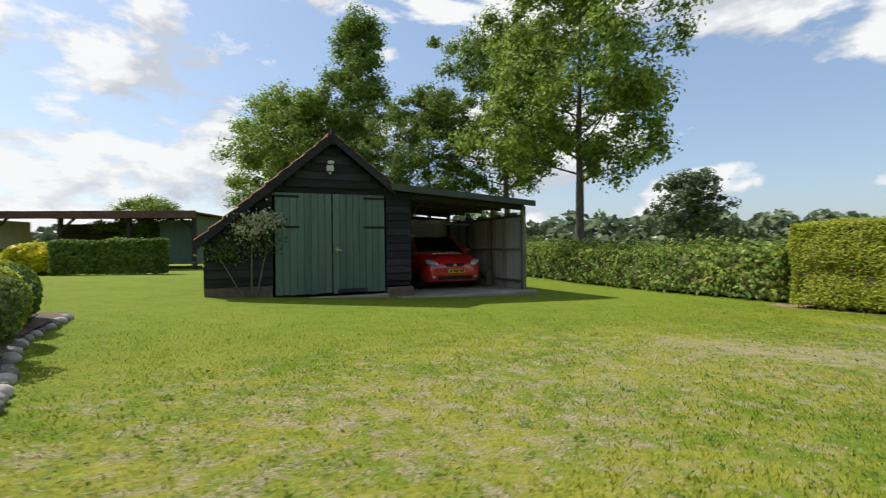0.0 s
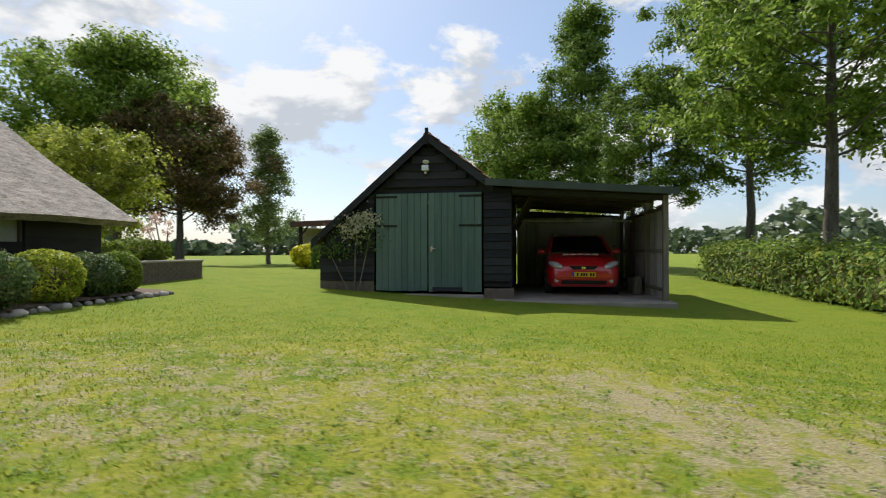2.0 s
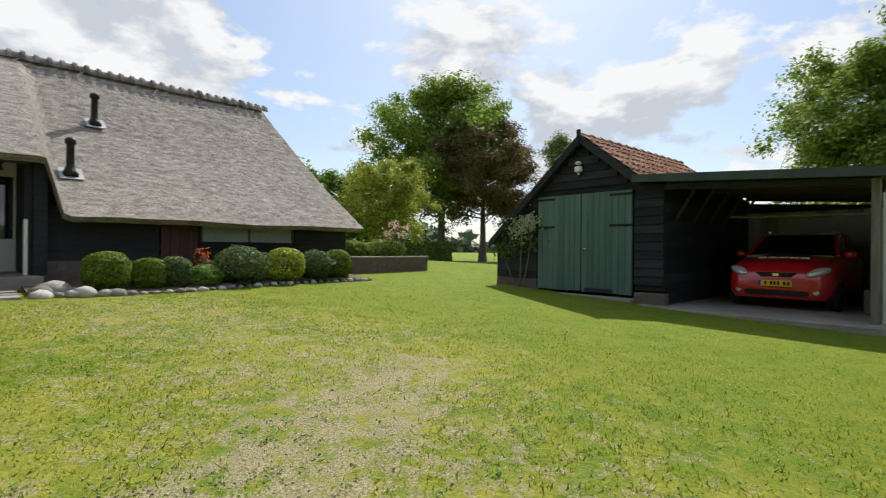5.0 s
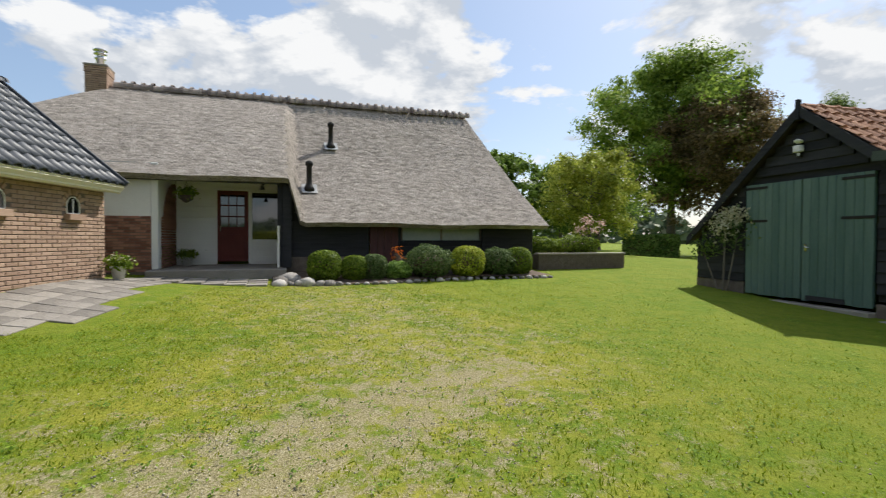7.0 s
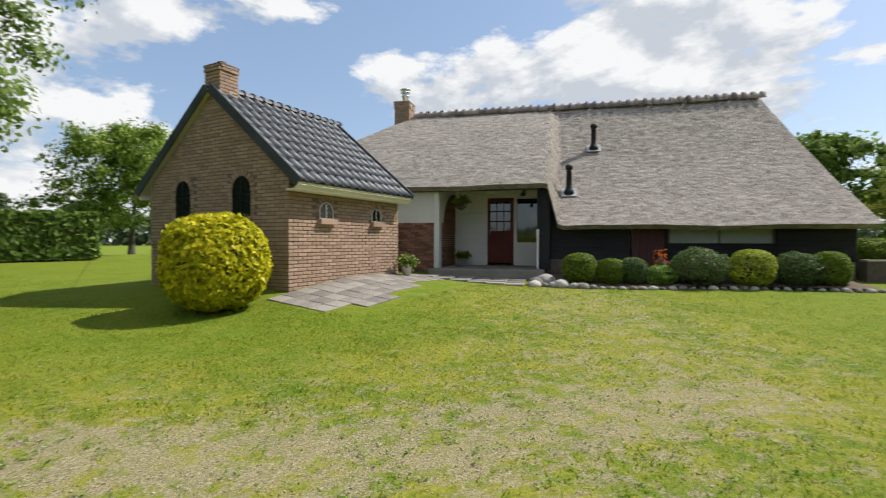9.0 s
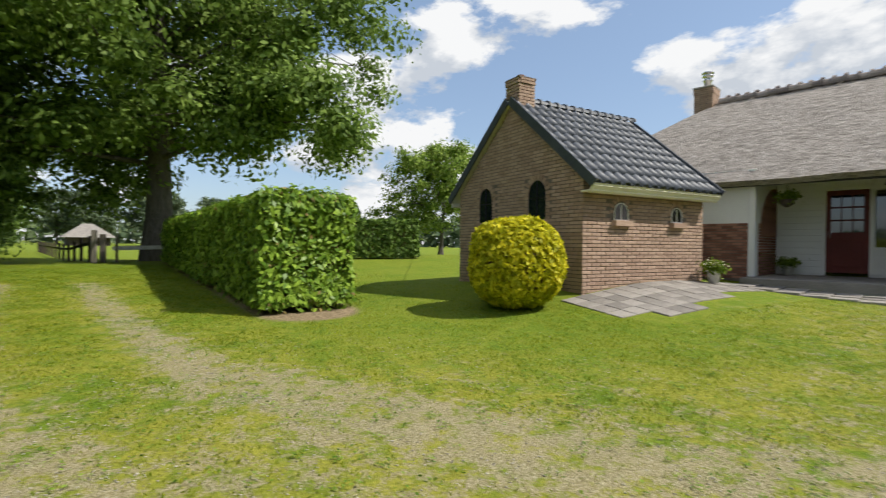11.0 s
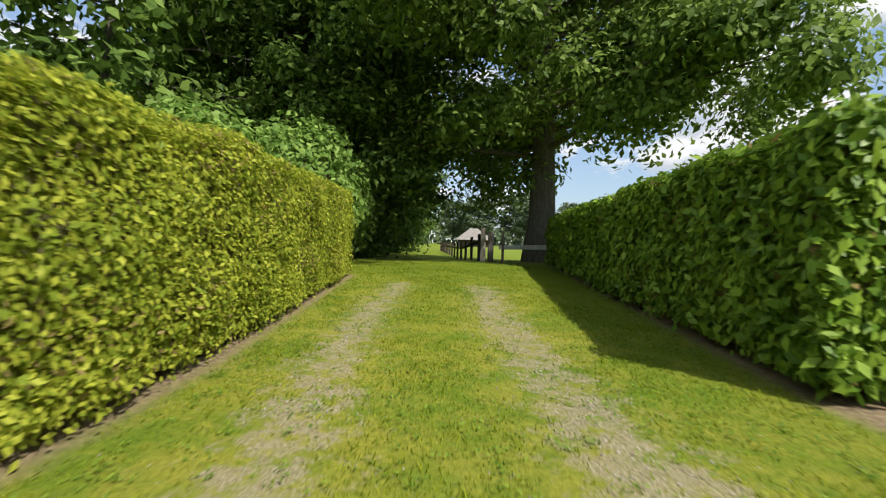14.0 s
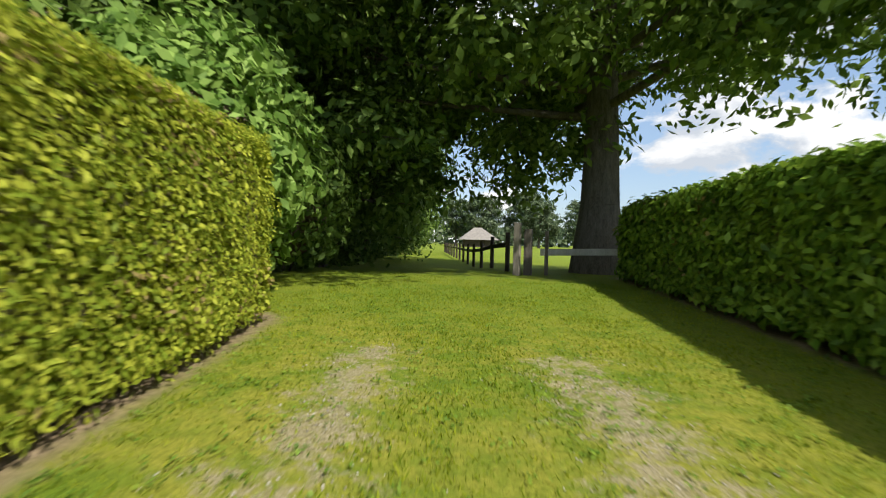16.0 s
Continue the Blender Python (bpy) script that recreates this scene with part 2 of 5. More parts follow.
def box(x0, x1, y0, y1, z0, z1, bevel=0.0, bm=None):
    own = bm is None
    tmp = bmesh.new()
    vs = [tmp.verts.new((x, y, z)) for x in (x0, x1) for y in (y0, y1) for z in (z0, z1)]
    for f in ((0, 1, 3, 2), (4, 6, 7, 5), (0, 4, 5, 1), (2, 3, 7, 6), (0, 2, 6, 4), (1, 5, 7, 3)):
        tmp.faces.new([vs[i] for i in f])
    if bevel:
        bmesh.ops.bevel(tmp, geom=tmp.edges[:], offset=bevel, segments=1, affect="EDGES")
    if own:
        return tmp
    me = bpy.data.meshes.new("tmp")
    tmp.to_mesh(me)
    tmp.free()
    bm.from_mesh(me)
    bpy.data.meshes.remove(me)
    return bm


def prism(pts, y0, y1):
    """A polygon of (x, z) pushed from y0 to y1."""
    bm = bmesh.new()
    a = [bm.verts.new((x, y0, z)) for x, z in pts]
    b = [bm.verts.new((x, y1, z)) for x, z in pts]
    bm.faces.new(a)
    bm.faces.new(b[::-1])
    for i in range(len(pts)):
        j = (i + 1) % len(pts)
        bm.faces.new((a[j], a[i], b[i], b[j]))
    bmesh.ops.recalc_face_normals(bm, faces=bm.faces[:])
    return bm


def beam(p, q, w, h=None, bevel=0.006):
    """A squared timber from p to q."""
    p, q = Vector(p), Vector(q)
    h = h or w
    bm = box(-w / 2, w / 2, -h / 2, h / 2, 0, (q - p).length, bevel)
    bm.transform(Matrix.Translation(p) @ (q - p).to_track_quat("Z", "Y").to_matrix().to_4x4())
    return bm


def rod(p, q, r0, r1=None, seg=10):
    p, q = Vector(p), Vector(q)
    bm = bmesh.new()
    bmesh.ops.create_cone(bm, cap_ends=True, segments=seg, radius1=r0, radius2=r0 if r1 is None else r1, depth=(q - p).length)
    bm.transform(Matrix.Translation((p + q) / 2) @ (q - p).to_track_quat("Z", "Y").to_matrix().to_4x4())
    return bm


def lathe(profile, seg=16):
    bm = bmesh.new()
    rings = [[bm.verts.new((r * math.cos(a), r * math.sin(a), z)) for a in np.linspace(0, 2 * math.pi, seg, endpoint=False)] for r, z in profile]
    for a, b in zip(rings, rings[1:]):
        for i in range(seg):
            j = (i + 1) % seg
            bm.faces.new((a[i], a[j], b[j], b[i]))
    bm.faces.new(rings[0][::-1])
    bm.faces.new(rings[-1])
    return bm


def frame_m(origin, xdir, z=0.0):
    x = Vector((*xdir, 0)).normalized()
    y = Vector((-x.y, x.x, 0))
    return Matrix(((x.x, y.x, 0, origin[0]), (x.y, y.y, 0, origin[1]), (0, 0, 1, z), (0, 0, 0, 1)))


RNG = np.random.default_rng(5)


def leaf_quads(points, normals, size, jitter=0.6, aspect=1.7, rng=None):
    """One bent leaf at each point, facing roughly along its normal."""
    rng = rng or RNG
    n = len(points)
    nn = normals + rng.normal(0, jitter, (n, 3))
    nn /= np.linalg.norm(nn, axis=1)[:, None] + 1e-9
    t = np.cross(nn, rng.normal(0, 1, (n, 3)))
    t /= np.linalg.norm(t, axis=1)[:, None] + 1e-9
    b = np.cross(nn, t)
    s = (size * rng.uniform(0.65, 1.35, n))[:, None]
    v = np.empty((n, 4, 3))
    v[:, 0] = points - t * s * 0.5 * aspect
    v[:, 1] = points - b * s * 0.42 + nn * s * 0.12
    v[:, 2] = points + t * s * 0.5 * aspect
    v[:, 3] = points + b * s * 0.42 + nn * s * 0.12
    return v.reshape(-1, 3), np.arange(n * 4).reshape(-1, 4)


# ---- ground ----
def gz(x, y):
    """Height of the ground: a shallow dish that rises towards the house and flattens out into the fields."""
    x, y = np.asarray(x, float), np.asarray(y, float)
    r = np.hypot(x - 3, y - 1)
    k = np.where(r < 20, 1.0, 20 / np.maximum(r, 1e-6))
    a = np.clip((r - 14) / 14, 0, 1)
    a = a * a * (3 - 2 * a)
    X, Y = 3 + (x - 3) * k, 1 + (y - 1) * k
    q = 0.2825 - 0.0345 * X - 0.0298 * Y + 0.00202 * X * X + 0.00036 * X * Y + 0.00046 * Y * Y
    q = q + 0.42 * np.exp(-((X - 2) ** 2 + (Y + 2) ** 2) / 7)
    return (1 - a) * q + a * 0.2


def gz1(x, y):
    return float(gz(x, y))


def seg_dist(x, y, pts):
    best = np.full(np.shape(x), 1e9)
    for (ax, ay), (bx, by) in zip(pts, pts[1:]):
        dx, dy = bx - ax, by - ay
        t = np.clip(((x - ax) * dx + (y - ay) * dy) / (dx * dx + dy * dy), 0, 1)
        best = np.minimum(best, np.hypot(x - ax - t * dx, y - ay - t * dy))
    return best


RUT_L = [(6.5, 7.5), (8.6, 4.6), (10.4, 2.0), (11.4, 0.0), (12.6, -2.6), (13.6, -5.2)]
RUT_R = [(3.0, 6.0), (6.0, 4.4), (8.6, 1.8), (10.0, -0.8), (11.2, -3.2), (12.2, -5.6)]
DRIVE = [(-0.5, 2.6), (2.0, 4.8), (5.0, 5.2), (8.0, 3.6)]


def gravel_at(x, y):
    """Where wheels have worn the lawn down to gravel: 0 to 1."""
    g = 0.96 * np.exp(-((seg_dist(x, y, RUT_L) / 0.32) ** 2)) + 1.02 * np.exp(-((seg_dist(x, y, RUT_R) / 0.34) ** 2))
    g = g + 0.66 * np.exp(-((seg_dist(x, y, DRIVE) / 2.3) ** 2))
    return np.clip(g, 0, 1)


def worn_at(x, y):
    """How dry and trodden the turf is: most along the drive, least out on the lawn."""
    d = np.minimum(seg_dist(x, y, DRIVE) - 1.2, np.minimum(seg_dist(x, y, RUT_L), seg_dist(x, y, RUT_R)))
    return 0.40 + 0.60 * np.exp(-((np.maximum(d, 0) / 1.3) ** 2))


def hedge_soil_at(x, y):
    d = np.minimum(seg_dist(x, y, LH_LINE) + 0.1, seg_dist(x, y, RH_LINE) - 0.06)
    return np.clip((0.78 - d) / 0.14, 0, 1)


LH_LINE = [(7.6, 10.45), (11.78, 3.05), (12.8, 0.33), (15.5, -5.4)]
RH_LINE = [(7.70, -1.30), (11.68, -12.5)]


def ground_sheet():
    near = np.unique(np.round(np.concatenate([np.arange(-36, 44.01, 0.4), np.arange(-13, 17.01, 0.13)]), 3))
    far = np.array([60, 90, 140, 220, 400, 800, 1800])
    ax = np.concatenate([-far[::-1], near, far])
    ax = np.unique(ax)
    X, Y = np.meshgrid(ax, ax, indexing="ij")
    Z = gz(X, Y)
    n = len(ax)
    V = np.stack([X, Y, Z], -1).reshape(-1, 3)
    I = np.arange(n * n).reshape(n, n)
    F = np.stack([I[:-1, :-1], I[1:, :-1], I[1:, 1:], I[:-1, 1:]], -1).reshape(-1, 4)
    me = mesh_of(V, F, "ground")
    me.polygons.foreach_set("use_smooth", [True] * len(me.polygons))
    for nm, fn in (("gravel", gravel_at), ("soil", hedge_soil_at), ("worn", worn_at)):
        at = me.attributes.new(nm, "FLOAT", "POINT")
        at.data.foreach_set("value", fn(V[:, 0], V[:, 1]).astype(np.float32))
    m = bpy.data.materials.new("worn_lawn")
    m.use_nodes = True
    nt = m.node_tree
    N, L = nt.nodes, nt.links
    p = N["Principled BSDF"]
    p.inputs["Roughness"].default_value = 0.95
    p.inputs["Specular IOR Level"].default_value = 0.15
    tc = N.new("ShaderNodeTexCoord")

    def tex(scale, detail=5, rough=0.6):
        t = N.new("ShaderNodeTexNoise")
        t.inputs["Scale"].default_value, t.inputs["Detail"].default_value, t.inputs["Roughness"].default_value = scale, detail, rough
        L.new(tc.outputs["Object"], t.inputs["Vector"])
        return t.outputs["Fac"]

    def ramp(src, stops):
        r = N.new("ShaderNodeValToRGB")
        while len(r.color_ramp.elements) < len(stops):
            r.color_ramp.elements.new(0.5)
        for e, (pos, col) in zip(r.color_ramp.elements, stops):
            e.position, e.color = pos, (*col, 1)
        L.new(src, r.inputs[0])
        return r.outputs[0]

    def mixc(f, a, b):
        x = N.new("ShaderNodeMixRGB")
        for i, v in enumerate((f, a, b)):
            L.new(v, x.inputs[i])
        return x.outputs[0]

    def mth(op, a, b):
        x = N.new("ShaderNodeMath")
        x.operation, x.use_clamp = op, True
        for i, v in enumerate((a, b)):
            if isinstance(v, float):
                x.inputs[i].default_value = v
            else:
                L.new(v, x.inputs[i])
        return x.outputs[0]

    lush = ramp(tex(38, 5, 0.8), [(0.30, (0.047, 0.100, 0.006)), (0.70, (0.195, 0.275, 0.020))])
    dry = ramp(tex(34, 5, 0.8), [(0.30, (0.12, 0.135, 0.010)), (0.70, (0.39, 0.375, 0.055))])
    wa = N.new("ShaderNodeAttribute")
    wa.attribute_name = "worn"
    clumps = ramp(tex(3.2, 9, 0.75), [(0.43, (0, 0, 0)), (0.57, (1, 1, 1))])
    broad = ramp(tex(0.5, 6, 0.65), [(0.42, (0, 0, 0)), (0.58, (1, 1, 1))])
    dryness = mth("MULTIPLY", mth("ADD", mth("MULTIPLY", clumps, 0.75), mth("MULTIPLY", broad, 0.55)), wa.outputs["Fac"])
    turf = mixc(dryness, lush, dry)
    stones = ramp(tex(70, 2, 0.8), [(0.3, (0.13, 0.105, 0.055)), (0.5, (0.31, 0.26, 0.155)), (0.72, (0.55, 0.49, 0.36))])
    ga = N.new("ShaderNodeAttribute")
    ga.attribute_name = "gravel"
    patch = ramp(tex(5.0, 12, 0.85), [(0.41, (0, 0, 0)), (0.58, (1, 1, 1))])
    x = N.new("ShaderNodeMath")
    x.operation, x.use_clamp = "MULTIPLY_ADD", True
    L.new(ga.outputs["Fac"], x.inputs[0])
    x.inputs[1].default_value = 0.85
    sub = N.new("ShaderNodeMath")
    sub.operation = "SUBTRACT"
    L.new(patch, sub.inputs[0])
    sub.inputs[1].default_value = 1.0
    L.new(sub.outputs[0], x.inputs[2])
    gfac = mth("MULTIPLY", mth("MULTIPLY", x.outputs[0], 2.6), 0.86)
    col = mixc(gfac, turf, stones)
    sa = N.new("ShaderNodeAttribute")
    sa.attribute_name = "soil"
    soilc = ramp(tex(20, 5, 0.7), [(0.3, (0.13, 0.095, 0.055)), (0.7, (0.38, 0.29, 0.18))])
    col = mixc(sa.outputs["Fac"], col, soilc)
    L.new(col, p.inputs["Base Color"])
    bp = N.new("ShaderNodeBump")
    bp.inputs["Strength"].default_value, bp.inputs["Distance"].default_value = 0.7, 0.03
    L.new(tex(55, 4, 0.8), bp.inputs["Height"])
    L.new(bp.outputs[0], p.inputs["Normal"])
    me.materials.append(m)
    return tagged(new("ground", me), "mown green lawn with worn gravel patches", "lawn", kind="structure")


ground_sheet()


# ---- thatched farmhouse: local x along the front, local y into the house ----
HOUSE = frame_m((0, 0), (-0.486, 0.874))


def thatch_eave(s):
    """Lower edge of the front slope: raised over the porch, low over the barn."""
    t = min(max((s - 1.92) / 0.34, 0), 1)
    t = t * t * (3 - 2 * t)
    return 2.72 + (1.70 - 2.72) * t


def thatch_top(s, f):
    """Point of the front slope at s, f from eave (0) to ridge (1)."""
    z0 = thatch_eave(s)
    y = 2.25 + (7.4 - 2.25) * f
    sag = (0.10 - 0.36 * min(max((s - 1.96) / 0.26, 0), 1)) * math.sin(math.pi * f)
    return y, z0 + (5.88 - z0) * f + sag


def thatched_house():
    house = thing("thatched_farmhouse", "low farmhouse with grey thatched roof and black boarding", "house", HOUSE)
    # roof shell: hipped at both ends
    ns, nf, th = 120, 34, 0.30
    S0, S1, R0, R1 = -6.6, 8.95, -3.0, 8.35
    top = []
    for i in range(ns + 1):
        row = []
        for j in range(nf + 1):
            f = j / nf
            bell = f ** 0.82
            lo, hi = S0 + (R0 - S0) * bell, S1 + (R1 - S1) * (f ** 2.2 * 0.75 + f * 0.25)
            s = lo + (hi - lo) * i / ns
            y, z = thatch_top(s, f)
            e = 0.035 * noise.noise((s * 0.9, y * 0.9, z * 0.9)) + 0.008 * noise.noise((s * 5, y * 5, z * 5))
            row.append((s, y - 0.3 * e, z + e))
        top.append(row)
    bm = bmesh.new()
    front = [[bm.verts.new(p) for p in r] for r in top]
    back = [[bm.verts.new((p[0], 14.8 - p[1], p[2])) for p in r[:-1]] + [front[i][-1]] for i, r in enumerate(top)]
    for i in range(ns):
        for j in range(nf):
            bm.faces.new((front[i][j], front[i + 1][j], front[i + 1][j + 1], front[i][j + 1]))
            bm.faces.new((back[i][j], back[i][j + 1], back[i + 1][j + 1], back[i + 1][j]))
    for k in (0, ns):
        for j in range(nf):
            q = [front[k][j], front[k][j + 1], back[k][j + 1], back[k][j]]
            q = list(dict.fromkeys(q))
            bm.faces.new(q if k == 0 else q[::-1])
    bmesh.ops.recalc_face_normals(bm, faces=bm.faces[:])
    # cut thickness of the reed along the front eave
    low = [bm.verts.new((r[0][0], r[0][1] + 0.16, r[0][2] - 0.10)) for r in top]
    inn = [bm.verts.new((r[0][0], r[0][1] + 1.1, r[0][2] + 0.35)) for r in top]
    for i in range(ns):
        bm.faces.new((front[i][0], low[i], low[i + 1], front[i + 1][0]))
        bm.faces.new((low[i], inn[i], inn[i + 1], low[i + 1]))
    part("roof", bm, M["thatch"], house, "weathered grey reed thatch")
    # ridge tiles
    tile = bmesh.new()
    pr = []
    for a in np.linspace(-0.15, math.pi + 0.15, 9):
        pr.append((0.19 * math.cos(a), 0.17 * math.sin(a)))
    for x, g in ((0, 1.0), (0.19, 1.0), (0.21, 1.34), (0.29, 1.34)):
        for c, z in pr:
            tile.verts.new((x, c * g, z * g))
    tile.verts.ensure_lookup_table()
    for k in range(3):
        for i in range(8):
            a = k * 9 + i
            tile.faces.new([tile.verts[v] for v in (a, a + 9, a + 10, a + 1)])
    tm = bpy.data.meshes.new("ridge_tile")
    tile.to_mesh(tm)
    tm.materials.append(M["ridge"])
    x = -2.95
    while x < 8.3:
        part("ridge_tile", tm, M["ridge"], house, at=pose(x, 7.4, 5.84 + RNG.uniform(-0.012, 0.012), 0, RNG.uniform(-2, 2), 0))
        x += 0.265
    # barn front: black boards with red door and long window
    b0 = 0.25
    part("plinth", box(1.75, 8.78, 2.93, 3.2, b0 - 0.2, 0.85), M["mortar"], house)
    bm = bmesh.new()
    for x0, x1, z0, z1 in ((1.75, 3.98, 0.85, 1.95), (4.76, 4.85, 0.6, 1.9), (4.85, 7.17, 0.6, 1.20), (4.85, 7.17, 1.66, 2.0), (7.17, 8.78, 0.6, 2.0)):
        box(x0, x1, 2.98, 3.2, z0, z1, bm=bm)
    part("barn_wall", bm, M["blackpaint"], house, "black boarded barn wall")
    for x0, x1, z0, z1 in ((1.76, 3.97, 0.84, 1.72), (7.2, 8.8, 0.45, 1.72)):
        z = z0
        while z < z1:
            bmb = box(x0, x1, 2.935, 2.975, z, z + 0.19, 0.006)
            part("board", bmb, M["blackpaint"], house)
            z += 0.182
    z = 0.45
    while z < 1.12:
        part("board", box(4.80, 7.18, 2.935, 2.975, z, z + 0.16, 0.006), M["blackpaint"], house)
        z += 0.165
    for i in range(4):
        part("door_board", box(4.0 + 0.19 * i, 4.185 + 0.19 * i, 2.92, 2.96, 0.4, 1.72, 0.006), M["plum"], house, "faded dark red board")
    win = part("window", box(4.86, 7.16, 3.02, 3.04, 1.22, 1.64), M["blind"], house, "long window with a pale blind")
    for x0, x1, z0, z1 in ((4.85, 7.17, 1.20, 1.235), (4.85, 7.17, 1.63, 1.665), (4.85, 4.885, 1.235, 1.63), (7.135, 7.17, 1.235, 1.63), (5.97, 6.01, 1.235, 1.63)):
        part("window_frame", box(x0, x1, 2.955, 3.015, z0, z1, 0.004), M["oldwood"], win)
    # end walls and back wall
    part("end_wall", box(8.6, 8.78, 3.2, 11.8, 0.0, 1.9), M["blackpaint"], house)
    part("end_wall", box(-6.1, -5.9, 2.8, 11.8, 0.0, 2.4), M["white"], house)
    part("back_wall", box(-5.9, 8.6, 11.6, 11.8, 0.0, 2.0), M["white"], house)
    # porch: white wall over brick at the side, recess with door
    part("front_wall", box(-5.9, -0.98, 2.66, 2.9, 1.78, 3.0), M["white"], house, "white plastered wall")
    part("front_plinth", box(-5.9, -0.98, 2.65, 2.9, 0.3, 1.78), M["mortar"], house)
    part("corner_post", box(-0.98, -0.84, 2.60, 2.9, 0.6, 3.0, 0.008), M["white"], house, "white painted corner post")
    part("side_wall", box(-0.98, -0.84, 2.9, 4.6, 1.6, 3.0), M["white"], house)
    bm = bmesh.new()
    k = 0
    z = 0.55
    while z < 1.75:
        x = -2.6 - (0.11 if k % 2 else 0)
        while x < -1.0:
            box(max(x, -2.6), min(x + 0.205, -0.985), 2.635, 2.66, z, z + 0.05, bm=bm)
            x += 0.217
        y = 2.9
        while y < 4.55:
            box(-0.845, -0.828, y, min(y + 0.205, 4.58), z, z + 0.05, bm=bm)
            y += 0.217
        z += 0.063
        k += 1
    tagged(part("brickwork", bm, M["redbrick"], house, "red-brown brick panel"), kind="stuff")
    bm = bmesh.new()
    for i in range(14):
        a0, a1 = radians(180 - i * 6.4), radians(180 - (i + 1) * 6.4)
        yb = 4.6 + 1.55 * math.cos(a0)
        box(-0.83, -0.822, yb, 4.6, 1.6 + 1.1 * math.sin(a0) - 0.06, 1.6 + 1.1 * math.sin(a1), bm=bm)
    tagged(part("arched_brickwork", bm, M["redbrick"], house, "red-brown brick infill under a white arch"), kind="stuff")
    bm = bmesh.new()
    for x0, x1, z0, z1 in ((-0.84, 0.12, 0.55, 3.1), (0.12, 0.98, 2.62, 3.1), (0.98, 1.75, 2.60, 3.1), (0.98, 1.75, 0.55, 1.26), (0.94, 1.02, 0.55, 3.1)):
        box(x0, x1, 4.66, 4.85, z0, z1, bm=bm)
    part("porch_wall", bm, M["white"], house)
    z = 0.66
    while z < 2.9:
        for x0, x1 in ((-0.83, 0.10), (1.0, 1.74)):
            if x0 > 0.9 and 1.2 < z + 0.14 and z < 2.6:
                continue
            part("white_board", box(x0, x1, 4.63, 4.655, z, z + 0.145, 0.005), M["white"], house)
        z += 0.15
    dr = part("door", box(0.16, 0.94, 4.62, 4.66, 0.68, 2.60, 0.004), M["reddoor"], house, "dark red door with small panes")
    for i in range(3):
        for j in range(3):
            part("pane", box(0.25 + 0.205 * i, 0.43 + 0.205 * i, 4.605, 4.615, 1.62 + 0.30 * j, 1.88 + 0.30 * j), M["glass"], dr)
    for z0, z1 in ((0.82, 1.42),):
        part("panel", box(0.27, 0.83, 4.60, 4.618, z0, z1, 0.01), M["reddoor"], dr)
    part("handle", rod((0.24, 4.58, 1.50), (0.24, 4.58, 1.64), 0.012), M["chrome"], dr, "metal handle")
    for x0, x1, z0, z1 in ((0.10, 0.158, 0.62, 2.68), (0.942, 1.0, 0.62, 2.68), (0.158, 0.942, 2.605, 2.68)):
        part("door_frame", box(x0, x1, 4.60, 4.65, z0, z1, 0.004), M["white"], dr)
    wi = part("porch_window", box(1.03, 1.70, 4.70, 4.71, 1.28, 2.57), M["glass"], house, "tall window beside the door")
    for x0, x1, z0, z1 in ((1.0, 1.74, 1.24, 1.28), (1.0, 1.74, 2.57, 2.62), (1.0, 1.035, 1.28, 2.57), (1.70, 1.74, 1.28, 2.57)):
        part("window_frame", box(x0, x1, 4.62, 4.69, z0, z1, 0.004), M["white"], wi)
    part("porch_end_wall", box(1.75, 1.9, 2.98, 4.85, 0.4, 3.0), M["blackpaint"], house)
    part("post", beam((1.76, 2.80, 0.62), (1.76, 2.80, 2.72), 0.12), M["blackpaint"], house, "black porch post")
    part("porch_cheek", box(1.82, 2.02, 2.62, 2.975, 0.6, 2.66), M["blackpaint"], house, "black boarded cheek of the porch")
    part("gusset", box(1.905, 2.12, 2.99, 3.19, 1.95, 2.50), M["blackpaint"], house)
    part("post_casing", box(1.69, 1.75, 2.70, 2.78, 0.6, 1.62, 0.006), M["white"], house)
    part("lintel", box(-0.84, 1.75, 2.72, 2.86, 2.66, 2.84, 0.006), M["cream"], house, "pale painted porch beam")
    part("eave_board", box(-5.9, 1.75, 2.46, 2.56, 2.60, 2.70, 0.006), M["boards"], house)
    part("porch_ceiling", box(-0.9, 1.8, 2.9, 4.7, 2.90, 2.96), M["cream"], house)
    part("porch_floor", box(-0.98, 1.9, 2.0, 4.7, 0.30, 0.60, 0.01), M["slab"], house)
    # chimney with steel flue
    ch = part("chimney", box(-3.60, -3.06, 7.05, 7.7, 5.3, 6.35), M["mortar"], house, "brick chimney stack")
    bm = bmesh.new()
    for k in range(16):
        z = 5.34 + 0.063 * k
        g = 0.03 if k > 12 else 0.012
        x = -3.60 - g
        n = 3
        w = (0.54 + 2 * g) / n
        for i in range(n):
            for y0, y1 in ((7.05 - g, 7.08), (7.67, 7.7 + g)):
                box(x + i * w + 0.005, x + (i + 1) * w - 0.005, y0, y1, z, z + 0.052, bm=bm)
        for x0, x1 in ((-3.60 - g, -3.57), (-3.09, -3.06 + g)):
            for i in range(3):
                box(x0, x1, 7.06 + 0.215 * i, 7.265 + 0.215 * i, z, z + 0.052, bm=bm)
    tagged(part("chimney_brickwork", bm, M["brickj"], ch), kind="stuff")
    part("chimney_cap", box(-3.64, -3.02, 7.0, 7.75, 6.345, 6.40, 0.01), M["concrete"], ch)
